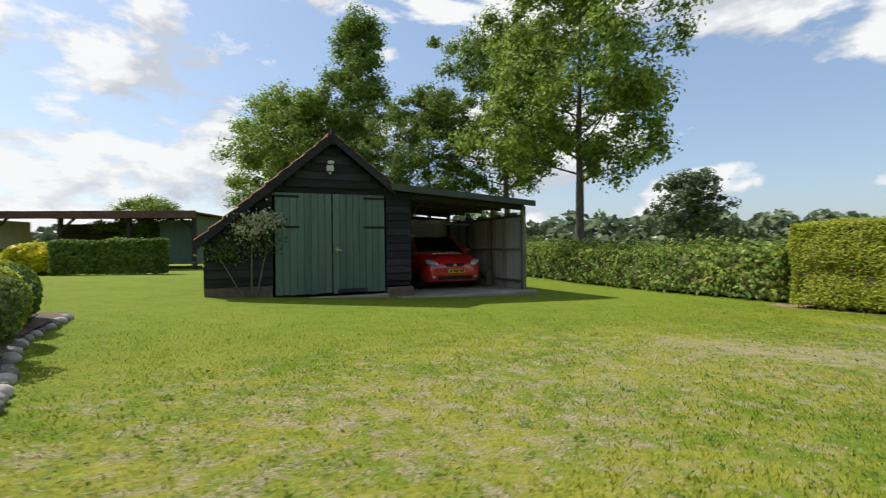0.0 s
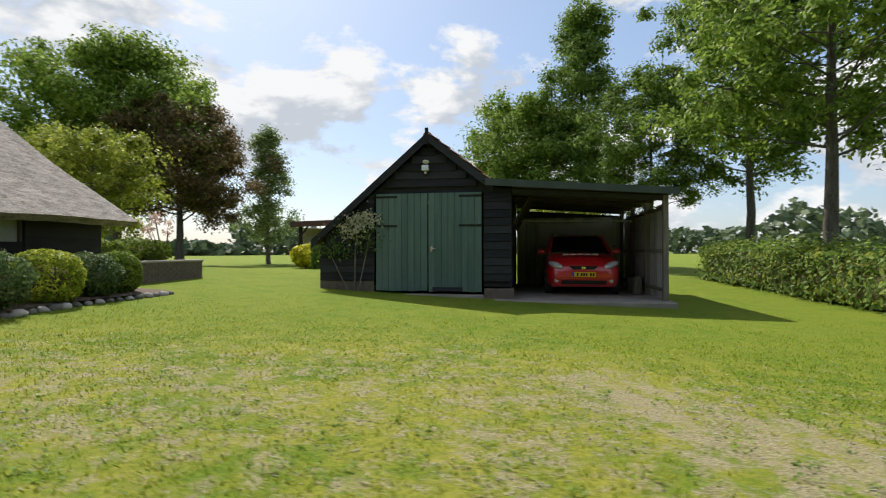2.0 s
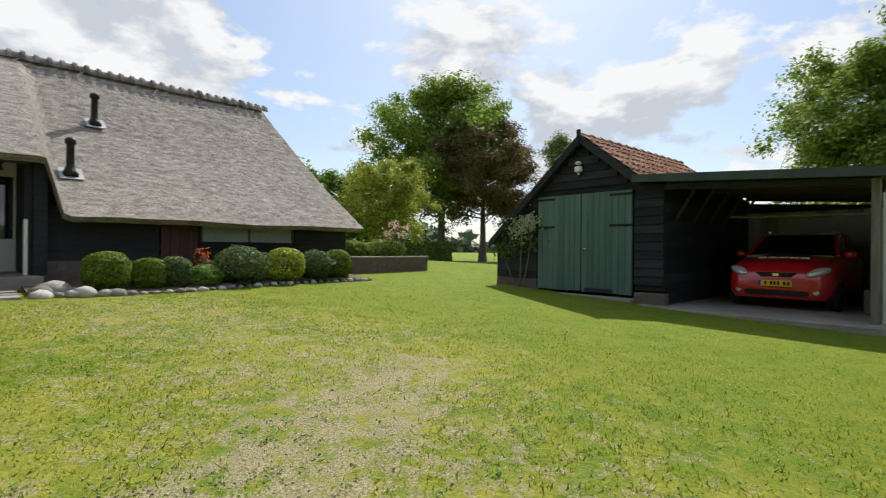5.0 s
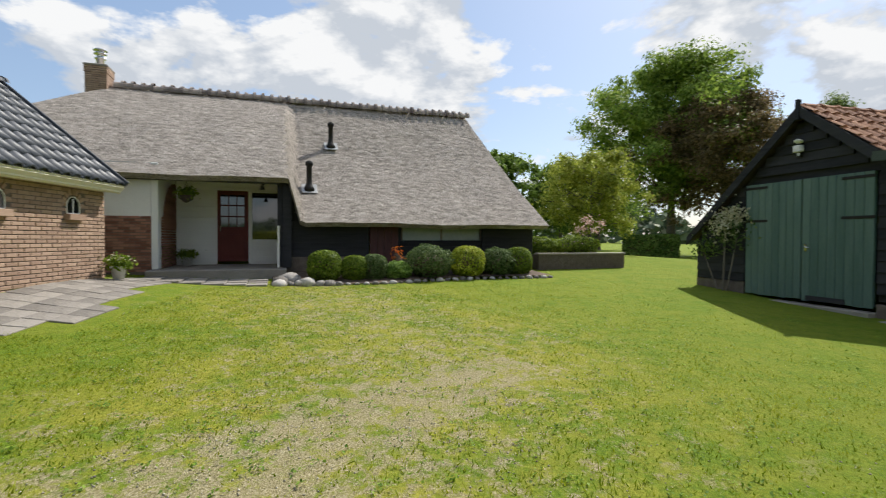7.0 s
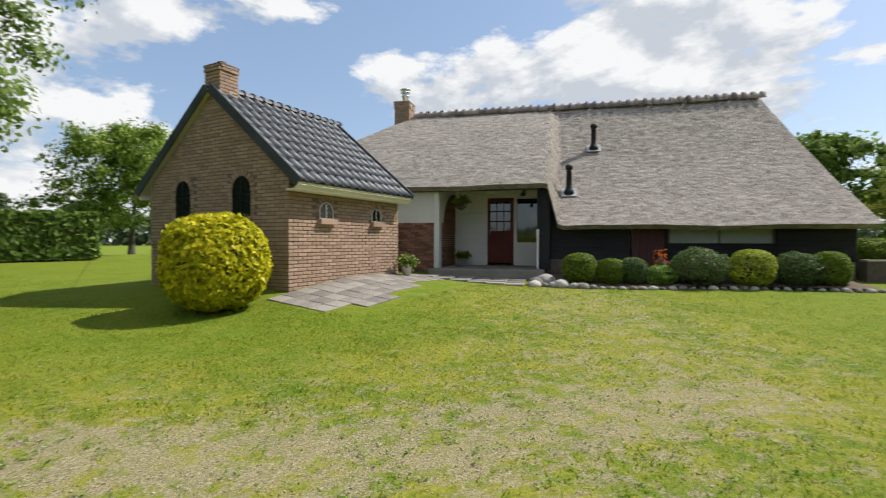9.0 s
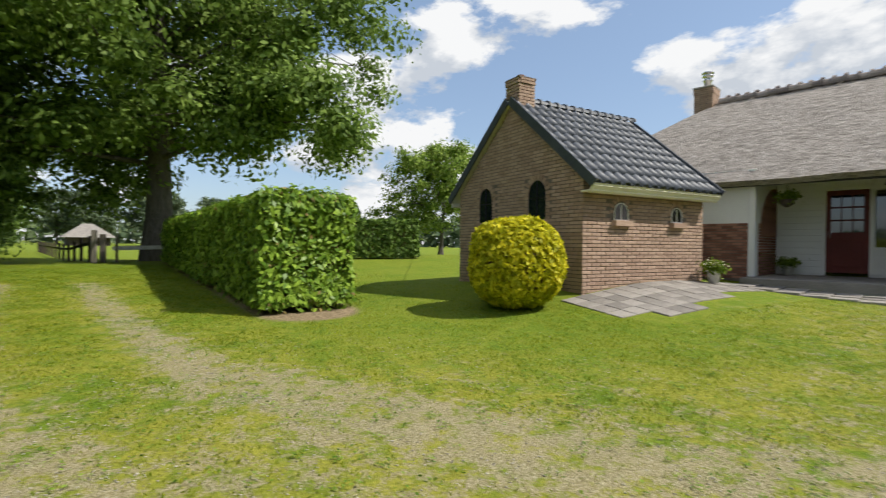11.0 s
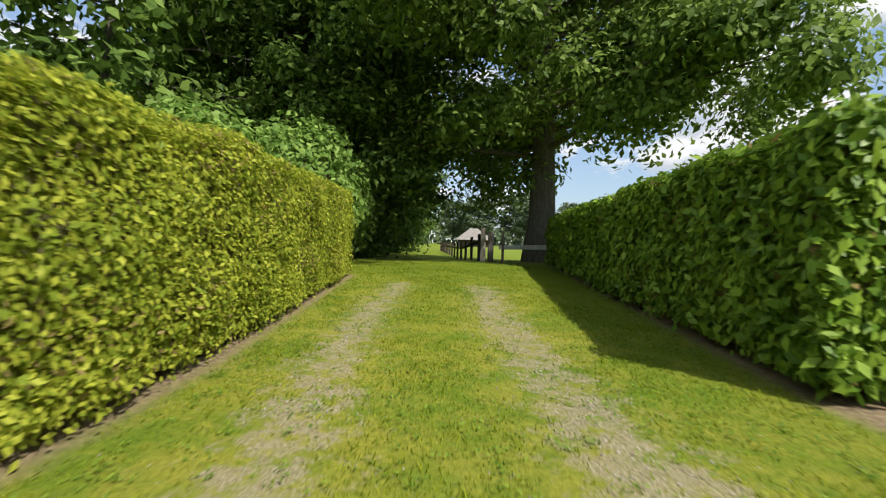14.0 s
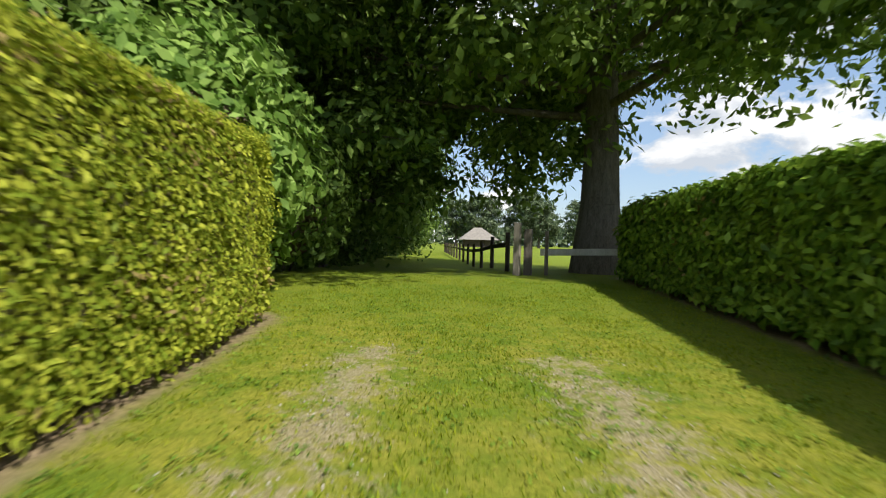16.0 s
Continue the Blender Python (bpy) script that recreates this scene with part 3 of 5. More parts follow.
    bm = lathe([(0.11, 6.38), (0.11, 6.62), (0.15, 6.63), (0.15, 6.67), (0.11, 6.68), (0.11, 6.76), (0.17, 6.77), (0.17, 6.81), (0.12, 6.83), (0.12, 6.87), (0.19, 6.88), (0.17, 6.92), (0.02, 6.96)])
    bm.transform(Matrix.Translation((-3.3, 7.37, 0)))
    part("flue", bm, M["chrome"], ch, "steel flue with a slatted cowl", smooth=True)
    # two black vent pipes through the thatch
    for s, f in ((2.50, 0.265), (3.25, 0.635)):
        y, z = thatch_top(s, f)
        bm = lathe([(0.20, z - 0.06), (0.11, z + 0.08), (0.075, z + 0.18), (0.07, z + 0.62), (0.10, z + 0.63), (0.10, z + 0.72), (0.05, z + 0.76)], 14)
        bm.transform(Matrix.Translation((s, y, 0)))
        v = part("vent_pipe", bm, M["iron"], house, "black roof vent pipe", smooth=True)
        part("flashing", box(-0.20, 0.20, -0.22, 0.2, -0.012, 0.012, 0.004), M["zinc"], v, "lead flashing", at=pose(s, y - 0.04, z + 0.02, 38))
    return house


thatched_house()


# ---- brick outbuilding: local x along the long wall, local y across the gable ----
OUT = frame_m((3.38, -0.52), (-0.972, -0.237))
OB = 0.40


def arch(w, h, n=8):
    """Outline of a round-headed opening, centred on x, foot at 0."""
    r = w / 2
    return [(-r, 0), (r, 0)] + [(r * math.cos(a), h - r + r * math.sin(a)) for a in np.linspace(0, math.pi, n)]


def brick_outbuilding():
    ob = thing("brick_outbuilding", "small brown brick outbuilding with glazed dark tiles", "outbuilding", OUT)
    L_, W, E, R = 3.22, 3.84, 2.42, 4.02
    rc = W / 2
    # gable walls and long walls, with the mortar a little behind the bricks
    gable = [(0.014, OB - 0.2), (W - 0.014, OB - 0.2), (W - 0.014, E), (rc, R - 0.05), (0.014, E)]
    for x0, x1 in ((0.012, 0.22), (L_ - 0.22, L_ - 0.012)):
        bm = prism([(y, z) for y, z in gable], x0, x1)
        bm.transform(Matrix(((0, 1, 0, 0), (1, 0, 0, 0), (0, 0, 1, 0), (0, 0, 0, 1))))
        bmesh.ops.recalc_face_normals(bm, faces=bm.faces[:])
        part("gable_wall", bm, M["mortar"], ob)
    part("long_wall", box(0.22, L_ - 0.22, 0.012, 0.22, OB - 0.2, E), M["mortar"], ob)
    part("long_wall", box(0.22, L_ - 0.22, W - 0.22, W - 0.012, OB - 0.2, E), M["mortar"], ob)
    wins = ((0.90, 1.70, 0.34, 0.26), (2.41, 1.70, 0.30, 0.24))
    gw = ((1.15, 1.72, 0.48, 0.72), (2.80, 1.72, 0.46, 0.72))

    def inside(c, z, openings, pad):
        for x, z0, w, h in openings:
            if abs(c - x) < w / 2 + pad and z0 - 0.06 < z < z0 + h + 0.05:
                return True
        return False

    bme = bpy.data.meshes.new("brick")
    tmp = box(0, 0.205, 0, 0.03, 0, 0.05, 0.004)
    tmp.to_mesh(bme)
    tmp.free()
    bme.materials.append(M["brick"])
    rest, count, k, z = bmesh.new(), 0, 0, OB + 0.0
    while z < R - 0.2:
        x = -0.108 if k % 2 else 0.0
        while x < L_ - 0.05 and z < E - 0.04:
            a, b = max(x, 0), min(x + 0.205, L_)
            if b - a > 0.05 and not inside((a + b) / 2, z, wins, 0.09):
                if b - a > 0.2 and count < 300:
                    part("brick", bme, M["brick"], ob, at=pose(a, RNG.uniform(-0.003, 0.003), z))
                    count += 1
                else:
                    box(a, b, 0, 0.03, z, z + 0.05, bm=rest)
            x += 0.217
        lo, hi = (0, W) if z < E - 0.05 else (rc * (z + 0.05 - E) / (R - E), W - rc * (z + 0.05 - E) / (R - E))
        y = -0.108 if k % 2 else 0.0
        while y < W:
            a, b = max(y, lo, 0.032), min(y + 0.205, hi)
            if b - a > 0.04 and not inside((a + b) / 2, z, gw, 0.10):
                box(RNG.uniform(-0.003, 0.003), 0.03, a, b, z, z + 0.05, bm=rest)
            y += 0.217
        z += 0.0635
        k += 1
    # soldier bricks round the arched windows
    for yc, z0, w, h in gw:
        r = w / 2 + 0.055
        for a in np.linspace(0, math.pi, 12):
            t = box(-0.012, 0.03, -0.028, 0.028, -0.055, 0.055)
            t.transform(Matrix.Translation((0, yc + r * math.cos(a), z0 + h - w / 2 + r * math.sin(a))) @ Matrix.Rotation(a - math.pi / 2, 4, "X"))
            me = bpy.data.meshes.new("t")
            t.to_mesh(me)
            rest.from_mesh(me)
            t.free()
        for sgn in (-1, 1):
            zz_ = z0
            while zz_ < z0 + h - w / 2:
                box(-0.008, 0.03, yc + sgn * r - 0.05, yc + sgn * r + 0.05, zz_, zz_ + 0.05, bm=rest)
                zz_ += 0.0635
        box(-0.06, 0.03, yc - w / 2 - 0.06, yc + w / 2 + 0.06, z0 - 0.06, z0 - 0.005, bm=rest)
    tagged(part("brickwork", rest, M["brickj"], ob), kind="stuff")
    # windows
    for yc, z0, w, h in gw:
        bm = prism([(yc + px, z0 + pz) for px, pz in arch(w, h)], 0.004, 0.02)
        bm.transform(Matrix(((0, 1, 0, 0), (1, 0, 0, 0), (0, 0, 1, 0), (0, 0, 0, 1))))
        bmesh.ops.recalc_face_normals(bm, faces=bm.faces[:])
        wd = part("arched_window", bm, M["glass"], ob, "dark round-headed window")
        part("glazing_bar", box(-0.006, 0.003, yc - 0.012, yc + 0.012, z0, z0 + h), M["iron"], wd)
        part("glazing_bar", box(-0.006, 0.003, yc - w / 2, yc + w / 2, z0 + 0.38, z0 + 0.40), M["iron"], wd)
    for xc, z0, w, h in wins:
        wd = part("small_window", prism([(xc + px, z0 + pz) for px, pz in arch(w, h + 0.03)], 0.002, 0.012), M["glass"], ob, "small arched window with white frame")
        out = arch(w, h + 0.03, 12)
        for a, b in zip(out, out[1:] + out[:1]):
            if abs(a[0] - b[0]) + abs(a[1] - b[1]) > 1e-3:
                part("window_frame", beam((xc + a[0], -0.006, z0 + a[1]), (xc + b[0], -0.006, z0 + b[1]), 0.014, 0.014, 0.002), M["white"], wd)
        part("glazing_bar", box(xc - 0.008, xc + 0.008, -0.008, 0.001, z0, z0 + h), M["white"], wd)
        part("sill", box(xc - w / 2 - 0.05, xc + w / 2 + 0.05, -0.09, 0.03, z0 - 0.11, z0 - 0.012, 0.006), M["brick"], wd, "brick window sill")
        for a in np.linspace(0, math.pi, 9):
            r = w / 2 + 0.06
            t = box(-0.026, 0.026, -0.01, 0.03, -0.045, 0.045, 0.003)
            t.transform(Matrix.Translation((xc + r * math.cos(a), 0, z0 + h - w / 2 + 0.05 + r * math.sin(a))) @ Matrix.Rotation(math.pi / 2 - a, 4, "Y"))
            part("arch_brick", t, M["brick"], ob)
    # roof: boards below, pantiles above
    ov, eo = 0.09, 0.28
    sl = math.atan2(R - E, rc)
    length = (rc + eo) / math.cos(sl)
    for side in (0, 1):
        mirror = Matrix.Identity(4) if side == 0 else Matrix.Translation((L_, W, 0)) @ Matrix.Rotation(math.pi, 4, "Z")
        eave = Matrix.Translation((0, -eo, E - eo * math.tan(sl) + 0.02)) @ Matrix.Rotation(sl, 4, "X")
        t = box(-ov, L_ + ov, 0, length, 0, 0.05)
        t.transform(mirror @ eave)
        part("roof_deck", t, M["cream"], ob)
        cols, rows = 15, 9
        cw, rl = (L_ + 2 * ov) / cols, length / rows
        tl = bmesh.new()
        nx = 9
        grid = []
        for (yy, zo) in ((0, -0.012), (0, 0.022), (rl * 1.1, 0.002)):
            rowv = []
            for i in range(nx):
                f = i / (nx - 1)
                h = 0.028 * math.sin(f * 2 * math.pi - 0.6) + 0.012
                rowv.append(tl.verts.new((f * cw * 1.06, yy, 0.06 + zo + h)))
            grid.append(rowv)
        for a, b in zip(grid, grid[1:]):
            for i in range(nx - 1):
                tl.faces.new((a[i], a[i + 1], b[i + 1], b[i]))
        tme = bpy.data.meshes.new("roof_tile")
        tl.to_mesh(tme)
        tl.free()
        tme.materials.append(M["tile"])
        tme.polygons.foreach_set("use_smooth", [True] * len(tme.polygons))
        for r in range(rows):
            for c in range(cols):
                part("roof_tile", tme, M["tile"], ob, at=mirror @ eave @ pose(-ov + c * cw, r * rl, 0.012, RNG.uniform(-0.4, 0.4), 0, 0))
        for xx in (-ov - 0.02, L_ + ov - 0.0):
            t = box(xx, xx + 0.035, 0, length, -0.03, 0.14, 0.006)
            t.transform(mirror @ eave)
            part("verge", t, M["tile"], ob, "dark verge trim")
        t = box(-ov, L_ + ov, -0.02, 0.02, -0.12, 0.02, 0.004)
        t.transform(mirror @ eave)
        part("eave_board", t, M["cream"], ob, "pale yellow eave board")
        if side == 0:
            t = box(-ov + 0.03, L_ + ov - 0.03, -eo + 0.02, -0.002, E - eo * math.tan(sl) - 0.06, E - eo * math.tan(sl) - 0.03)
            part("soffit", t, M["cream"], ob)
    # ridge
    tile = bmesh.new()
    pr = [(0.12 * math.cos(a), 0.10 * math.sin(a)) for a in np.linspace(0, math.pi, 8)]
    for x, g in ((0, 1.0), (0.19, 1.0), (0.2, 1.25), (0.25, 1.25)):
        for c, z in pr:
            tile.verts.new((x, c * g, z * g))
    tile.verts.ensure_lookup_table()
    for k in range(3):
        for i in range(7):
            a = k * 8 + i
            tile.faces.new([tile.verts[v] for v in (a, a + 8, a + 9, a + 1)])
    tm = bpy.data.meshes.new("ridge_tile")
    tile.to_mesh(tm)
    tm.materials.append(M["tile"])
    for i in range(13):
        part("ridge_tile", tm, M["tile"], ob, at=pose(0.42 + i * 0.232, rc, R + 0.08))
    # chimney on the gable
    ch = part("chimney", box(0.02, 0.37, rc - 0.20, rc + 0.20, 3.55, 4.50), M["mortar"], ob, "brick chimney on the gable")
    bm = bmesh.new()
    z, k = 3.58, 0
    while z < 4.5:
        g = 0.02 if z > 4.38 else 0.0
        for a, b in (((rc - 0.215, rc - 0.005), (rc + 0.005, rc + 0.215)) if k % 2 else ((rc - 0.215, rc - 0.112), (rc - 0.102, rc + 0.102), (rc + 0.112, rc + 0.215))):
            box(-g, 0.03, a, b, z, z + 0.05, bm=bm)
            box(0.36, 0.39 + g, a, b, z, z + 0.05, bm=bm)
        for a, b in (((0.031, 0.19), (0.20, 0.359)) if k % 2 else ((0.031, 0.10), (0.11, 0.28), (0.29, 0.359))):
            box(a, b, rc - 0.215 - g, rc - 0.19, z, z + 0.05, bm=bm)
            box(a, b, rc + 0.19, rc + 0.215 + g, z, z + 0.05, bm=bm)
        z += 0.0635
        k += 1
    tagged(part("chimney_brickwork", bm, M["brickj"], ch), kind="stuff")
    part("chimney_top", box(-0.02, 0.41, rc - 0.235, rc + 0.235, 4.50, 4.535, 0.006), M["mortar"], ch)
    bm = lathe([(0.09, 4.52), (0.085, 4.62), (0.07, 4.62), (0.07, 4.56)], 12)
    bm.transform(Matrix.Translation((0.20, rc, 0)))
    part("chimney_pot", bm, M["redtile"], ch, "small orange clay pot")
    t = box(0.38, 0.53, -0.0, 0.42, 0.0, 0.03)
    t.transform(Matrix.Translation((0, rc - 0.50, R - 0.42)) @ Matrix.Rotation(sl, 4, "X"))
    part("flashing", t, M["zinc"], ob, "grey lead flashing")


brick_outbuilding()


# ---- tarred shed with carport: local x along the front, local y to the back ----
SHED = frame_m((-3.69, 10.8), (0.908, 0.418))


def tarred_shed():
    sh = thing("tarred_shed", "black tarred wooden shed with green double doors", "shed", SHED)
    x0, x1, ap, az, D = -1.39, 3.17, 1.25, 3.68, 5.2
    lz, rz = 1.42, 2.52

    def roofz(x):
        return az - (az - lz) * (ap - x) / (ap - x0) if x < ap else az - (az - 2.62) * (x - ap) / (2.62 - ap)

    # front: boards cut to the roof line, round the doorway
    z = 0.42
    part("plinth", box(x0 - 0.02, -0.06, -0.03, 0.12, -0.05, 0.41, 0.01), M["mortar"], sh, "dark brick plinth")
    part("plinth", box(2.55, x1 + 0.05, -0.06, 0.12, -0.05, 0.26, 0.01), M["mortar"], sh, "dark brick plinth")
    part("side_plinth", box(x0 - 0.02, x0 + 0.1, 0.12, D, -0.05, 0.41), M["brick"], sh)
    while z < az - 0.1:
        zt = z + 0.2
        lo = x0 if zt < lz else ap - (az - zt) / (az - lz) * (ap - x0)
        hi = x1 if zt < 2.45 else ap + (az - zt) / (az - 2.62) * (2.62 - ap)
        spans = [(lo, -0.05), (2.54, hi)] if z < 2.45 else [(lo, hi)]
        for a, b in spans:
            if b - a > 0.1:
                bm = box(a, b, -0.02, 0.018, z, zt, 0.005)
                for v in bm.verts:
                    v.co.y -= 0.028 * (1 - (v.co.z - z) / 0.2)
                part("board", bm, M["boards"], sh)
        z += 0.182
    wall = prism([(x0 + 0.01, 0.3), (-0.05, 0.3), (-0.05, 2.46), (2.54, 2.46), (2.54, 0.3), (x1, 0.3), (x1, 2.5), (2.62, 2.6), (ap, az - 0.06), (x0 + 0.01, lz - 0.03)], 0.02, 0.09)
    bmesh.ops.triangulate(wall, faces=wall.faces[:])
    part("front_wall", wall, M["boards"], sh)
    part("back_wall", prism([(x0, 0), (x1, 0), (x1, 2.5), (ap, az - 0.06), (x0, lz - 0.03)], D - 0.08, D), M["boards"], sh)
    part("side_wall", box(x0, x0 + 0.06, 0.09, D - 0.08, 0.3, lz), M["boards"], sh)
    part("inner_wall", box(x1 - 0.06, x1 - 0.02, 0.09, D - 0.08, 0.0, 2.5), M["boards"], sh)
    z = 0.3
    while z < 2.4:
        part("board", box(x1 - 0.018, x1 + 0.006, 0.03, D - 0.1, z, z + 0.2, 0.005), M["boards"], sh)
        part("board", box(x0 - 0.03, x0 - 0.004, 0.0, D - 0.1, z, z + 0.2, 0.005), M["boards"], sh) if z < 1.2 else None
        z += 0.182
    # doors
    for sx, a, b in ((0, 0.0, 1.235), (1, 1.26, 2.495)):
        bm = box(a, b, -0.03, 0.005, 0.20, 2.45)
        dr = part("door", bm, M["green"], sh, "faded green plank door")
        n = 8
        w = (b - a) / n
        for i in range(n):
            zl = 0.17 + (RNG.uniform(0, 0.03))
            part("plank", box(a + i * w + 0.003, a + (i + 1) * w - 0.003, -0.058, -0.032, zl, 2.46, 0.005), M["green"], dr)
        for zc in (2.38, 1.70, 0.33):
            xa, xb = (a - 0.02, a + 0.52) if sx == 0 else (b - 0.52, b + 0.02)
            if zc > 0.5:
                part("strap_hinge", box(xa, xb, -0.072, -0.058, zc - 0.025, zc + 0.025, 0.004), M["iron"], dr, "black strap hinge")
            elif sx == 1:
                part("kick_board", box(a + 0.1, a + 0.8, -0.085, -0.058, zc - 0.14, zc - 0.05, 0.006), M["boards"], dr)
        if sx:
            part("handle", rod((a + 0.07, -0.10, 1.18), (a + 0.19, -0.10, 1.16), 0.014), M["chrome"], dr, "metal lever handle")
            part("handle_plate", box(a + 0.05, a + 0.10, -0.07, -0.058, 1.10, 1.24, 0.003), M["chrome"], dr)
    part("threshold", box(-0.05, 2.55, -0.22, 0.05, -0.05, 0.12, 0.01), M["concrete"], sh)
    # roof with barge boards, orange tiles on the visible slope
    for (xa, za), (xb, zb), nm in (((x0 - 0.18, roofz(x0) - 0.13), (ap, az + 0.06), "left"), ((ap, az + 0.06), (2.75, 2.58), "right")):
        bm = bmesh.new()
        t = prism([(xa, za), (xb, zb), (xb, zb + 0.07), (xa, za + 0.07)], -0.16, D + 0.15)
        part("roof_slope", t, M["darkwood"], sh)
        part("barge_board", prism([(xa, za - 0.10), (xb, zb - 0.12), (xb, zb + 0.09), (xa, za + 0.09)], -0.20, -0.165), M["boards"], sh, "black barge board")
    part("finial", beam((ap, -0.19, az - 0.12), (ap, -0.19, az + 0.26), 0.075), M["boards"], sh)
    sl = math.atan2(az + 0.06 - 2.58, 2.75 - ap)
    tme_src = bmesh.new()
    grid = []
    for yy, zo in ((0, 0.0), (0, 0.03), (0.36, 0.0)):
        grid.append([tme_src.verts.new((f * 0.25, yy, zo + 0.022 * math.sin(f * 2 * math.pi))) for f in np.linspace(0, 1, 7)])
    for a, b in zip(grid, grid[1:]):
        for i in range(6):
            tme_src.faces.new((a[i], a[i + 1], b[i + 1], b[i]))
    tme = bpy.data.meshes.new("clay_tile")
    tme_src.to_mesh(tme)
    tme.materials.append(M["redtile"])
    right = Matrix.Translation((2.75, -0.16, 2.66)) @ Matrix.Rotation(math.pi / 2, 4, "Z") @ Matrix.Rotation(sl, 4, "X")
    sl2 = math.atan2(az + 0.06 - roofz(x0) + 0.13, ap - x0 + 0.18)
    left = Matrix.Translation((x0 - 0.18, D + 0.15, roofz(x0) - 0.05)) @ Matrix.Rotation(-math.pi / 2, 4, "Z") @ Matrix.Rotation(sl2, 4, "X")
    for m, rows in ((right, 6), (left, 10)):
        step = (math.hypot(az + 0.06 - 2.58, 2.75 - ap) if m is right else math.hypot(az + 0.19 - roofz(x0), ap - x0 + 0.18)) / rows
        for r in range(rows):
            for c in range(22):
                if m is left and c < 8:
                    continue
                part("roof_tile", tme, M["redtile"], sh, at=m @ pose(c * 0.246, r * step, 0.02 + RNG.uniform(-0.005, 0.005), RNG.uniform(-1, 1), 0, RNG.uniform(-1.2, 1.2)))
    for i in range(13):
        t = lathe([(0.11, 0), (0.11, 0.38), (0.13, 0.38), (0.13, 0.44)], 10)
        part("ridge_tile", t, M["redtile"], sh, at=pose(ap, -0.1 + i * 0.41, az + 0.09, -90))
    # lamp on the gable
    lm = thing("flood_lamp", "white flood lamp under the shed gable", "lamp", SHED)
    part("sensor", lathe([(0.02, 2.90), (0.03, 2.92), (0.03, 2.95)], 10), M["white"], lm, at=Matrix.Translation((1.2, -0.10, 0)))
    part("lamp_body", box(1.12, 1.28, -0.16, -0.06, 2.97, 3.10, 0.012), M["white"], lm, "white housing with glass front")
    part("lens", box(1.135, 1.265, -0.165, -0.158, 2.985, 3.085), M["lampglass"], lm)
    bm = bmesh.new()
    bmesh.ops.create_uvsphere(bm, u_segments=14, v_segments=8, radius=0.085)
    part("hood", bm, M["white"], lm, smooth=True, at=pose(1.22, -0.13, 3.17, -18) @ Matrix.Diagonal((0.95, 0.9, 0.4, 1)))
    part("bracket", box(1.17, 1.23, -0.10, -0.03, 2.88, 3.2), M["iron"], lm)
    # carport
    cp = thing("carport", "open lean-to carport with felt roof and boarded side", "carport", SHED)
    X, Db = 6.45, 5.0
    for a, b, nm in ((0.10, 0.0, "r"),):
        t = prism([(2.60, 2.66), (6.68, 2.36), (6.68, 2.44), (2.60, 2.74)], -0.28, Db + 0.2)
        part("roof_sheet", t, M["felt"], cp, "mossy green felt roof")
    part("fascia", prism([(2.60, 2.58), (6.66, 2.29), (6.66, 2.37), (2.60, 2.67)], -0.30, -0.26), M["felt"], cp)
    for i in range(5):
        y = 0.05 + i * 1.2
        part("rafter", beam((3.18, y, 2.56), (6.5, y, 2.31), 0.07, 0.11), M["darkwood"], cp)
    part("front_beam", beam((3.2, 0.0, 2.46), (6.45, 0.0, 2.25), 0.08, 0.12), M["boards"], cp)
    for y in (0.0, 1.65, 3.3, 4.9):
        part("post", beam((X, y, -0.1), (X, y, 2.3), 0.11), M["oldwood"], cp, "weathered post")
    y = 0.08
    k = 0
    while y < 4.85:
        wdt = 0.30
        part("side_board", box(X + 0.06, X + 0.085, y, y + wdt - 0.012, 0.02, 2.08 + (0.08 if k % 3 else 0), 0.004), M["whitewood"], cp)
        y += wdt
        k += 1
    for z in (0.25, 1.12, 2.05):
        part("rail", beam((X + 0.01, 0.05, z), (X + 0.01, 4.9, z), 0.09, 0.06), M["oldwood"], cp)
    part("back_wall", prism([(3.2, -0.1), (6.5, -0.1), (6.5, 2.22), (3.2, 2.44)], Db + 0.035, Db + 0.07), M["darkwood"], cp)
    part("back_panel", box(3.9, 6.3, Db - 0.03, Db - 0.005, 1.3, 2.0), M["whitewood"], cp, "pale boarded panel")
    x = 3.2
    while x < 6.4:
        part("back_board", box(x, x + 0.29, Db, Db + 0.03, 0.0, 2.18, 0.004), M["whitewood"], cp)
        x += 0.3
    part("shelf_beam", beam((3.3, 3.2, 1.98), (6.4, 3.2, 1.94), 0.12, 0.05), M["whitewood"], cp)
    for i in range(5):
        part("brace", beam((3.2, 0.4 + i * 0.9, 1.75), (3.65, 0.4 + i * 0.9, 2.48), 0.06, 0.05), M["darkwood"], cp)
    tagged(part("floor_slab", box(2.6, 6.60, -0.42, 5.0, -0.25, 0.03, 0.02), M["concrete"], None), "worn concrete carport floor", "floor", kind="structure").matrix_world = SHED


tarred_shed()


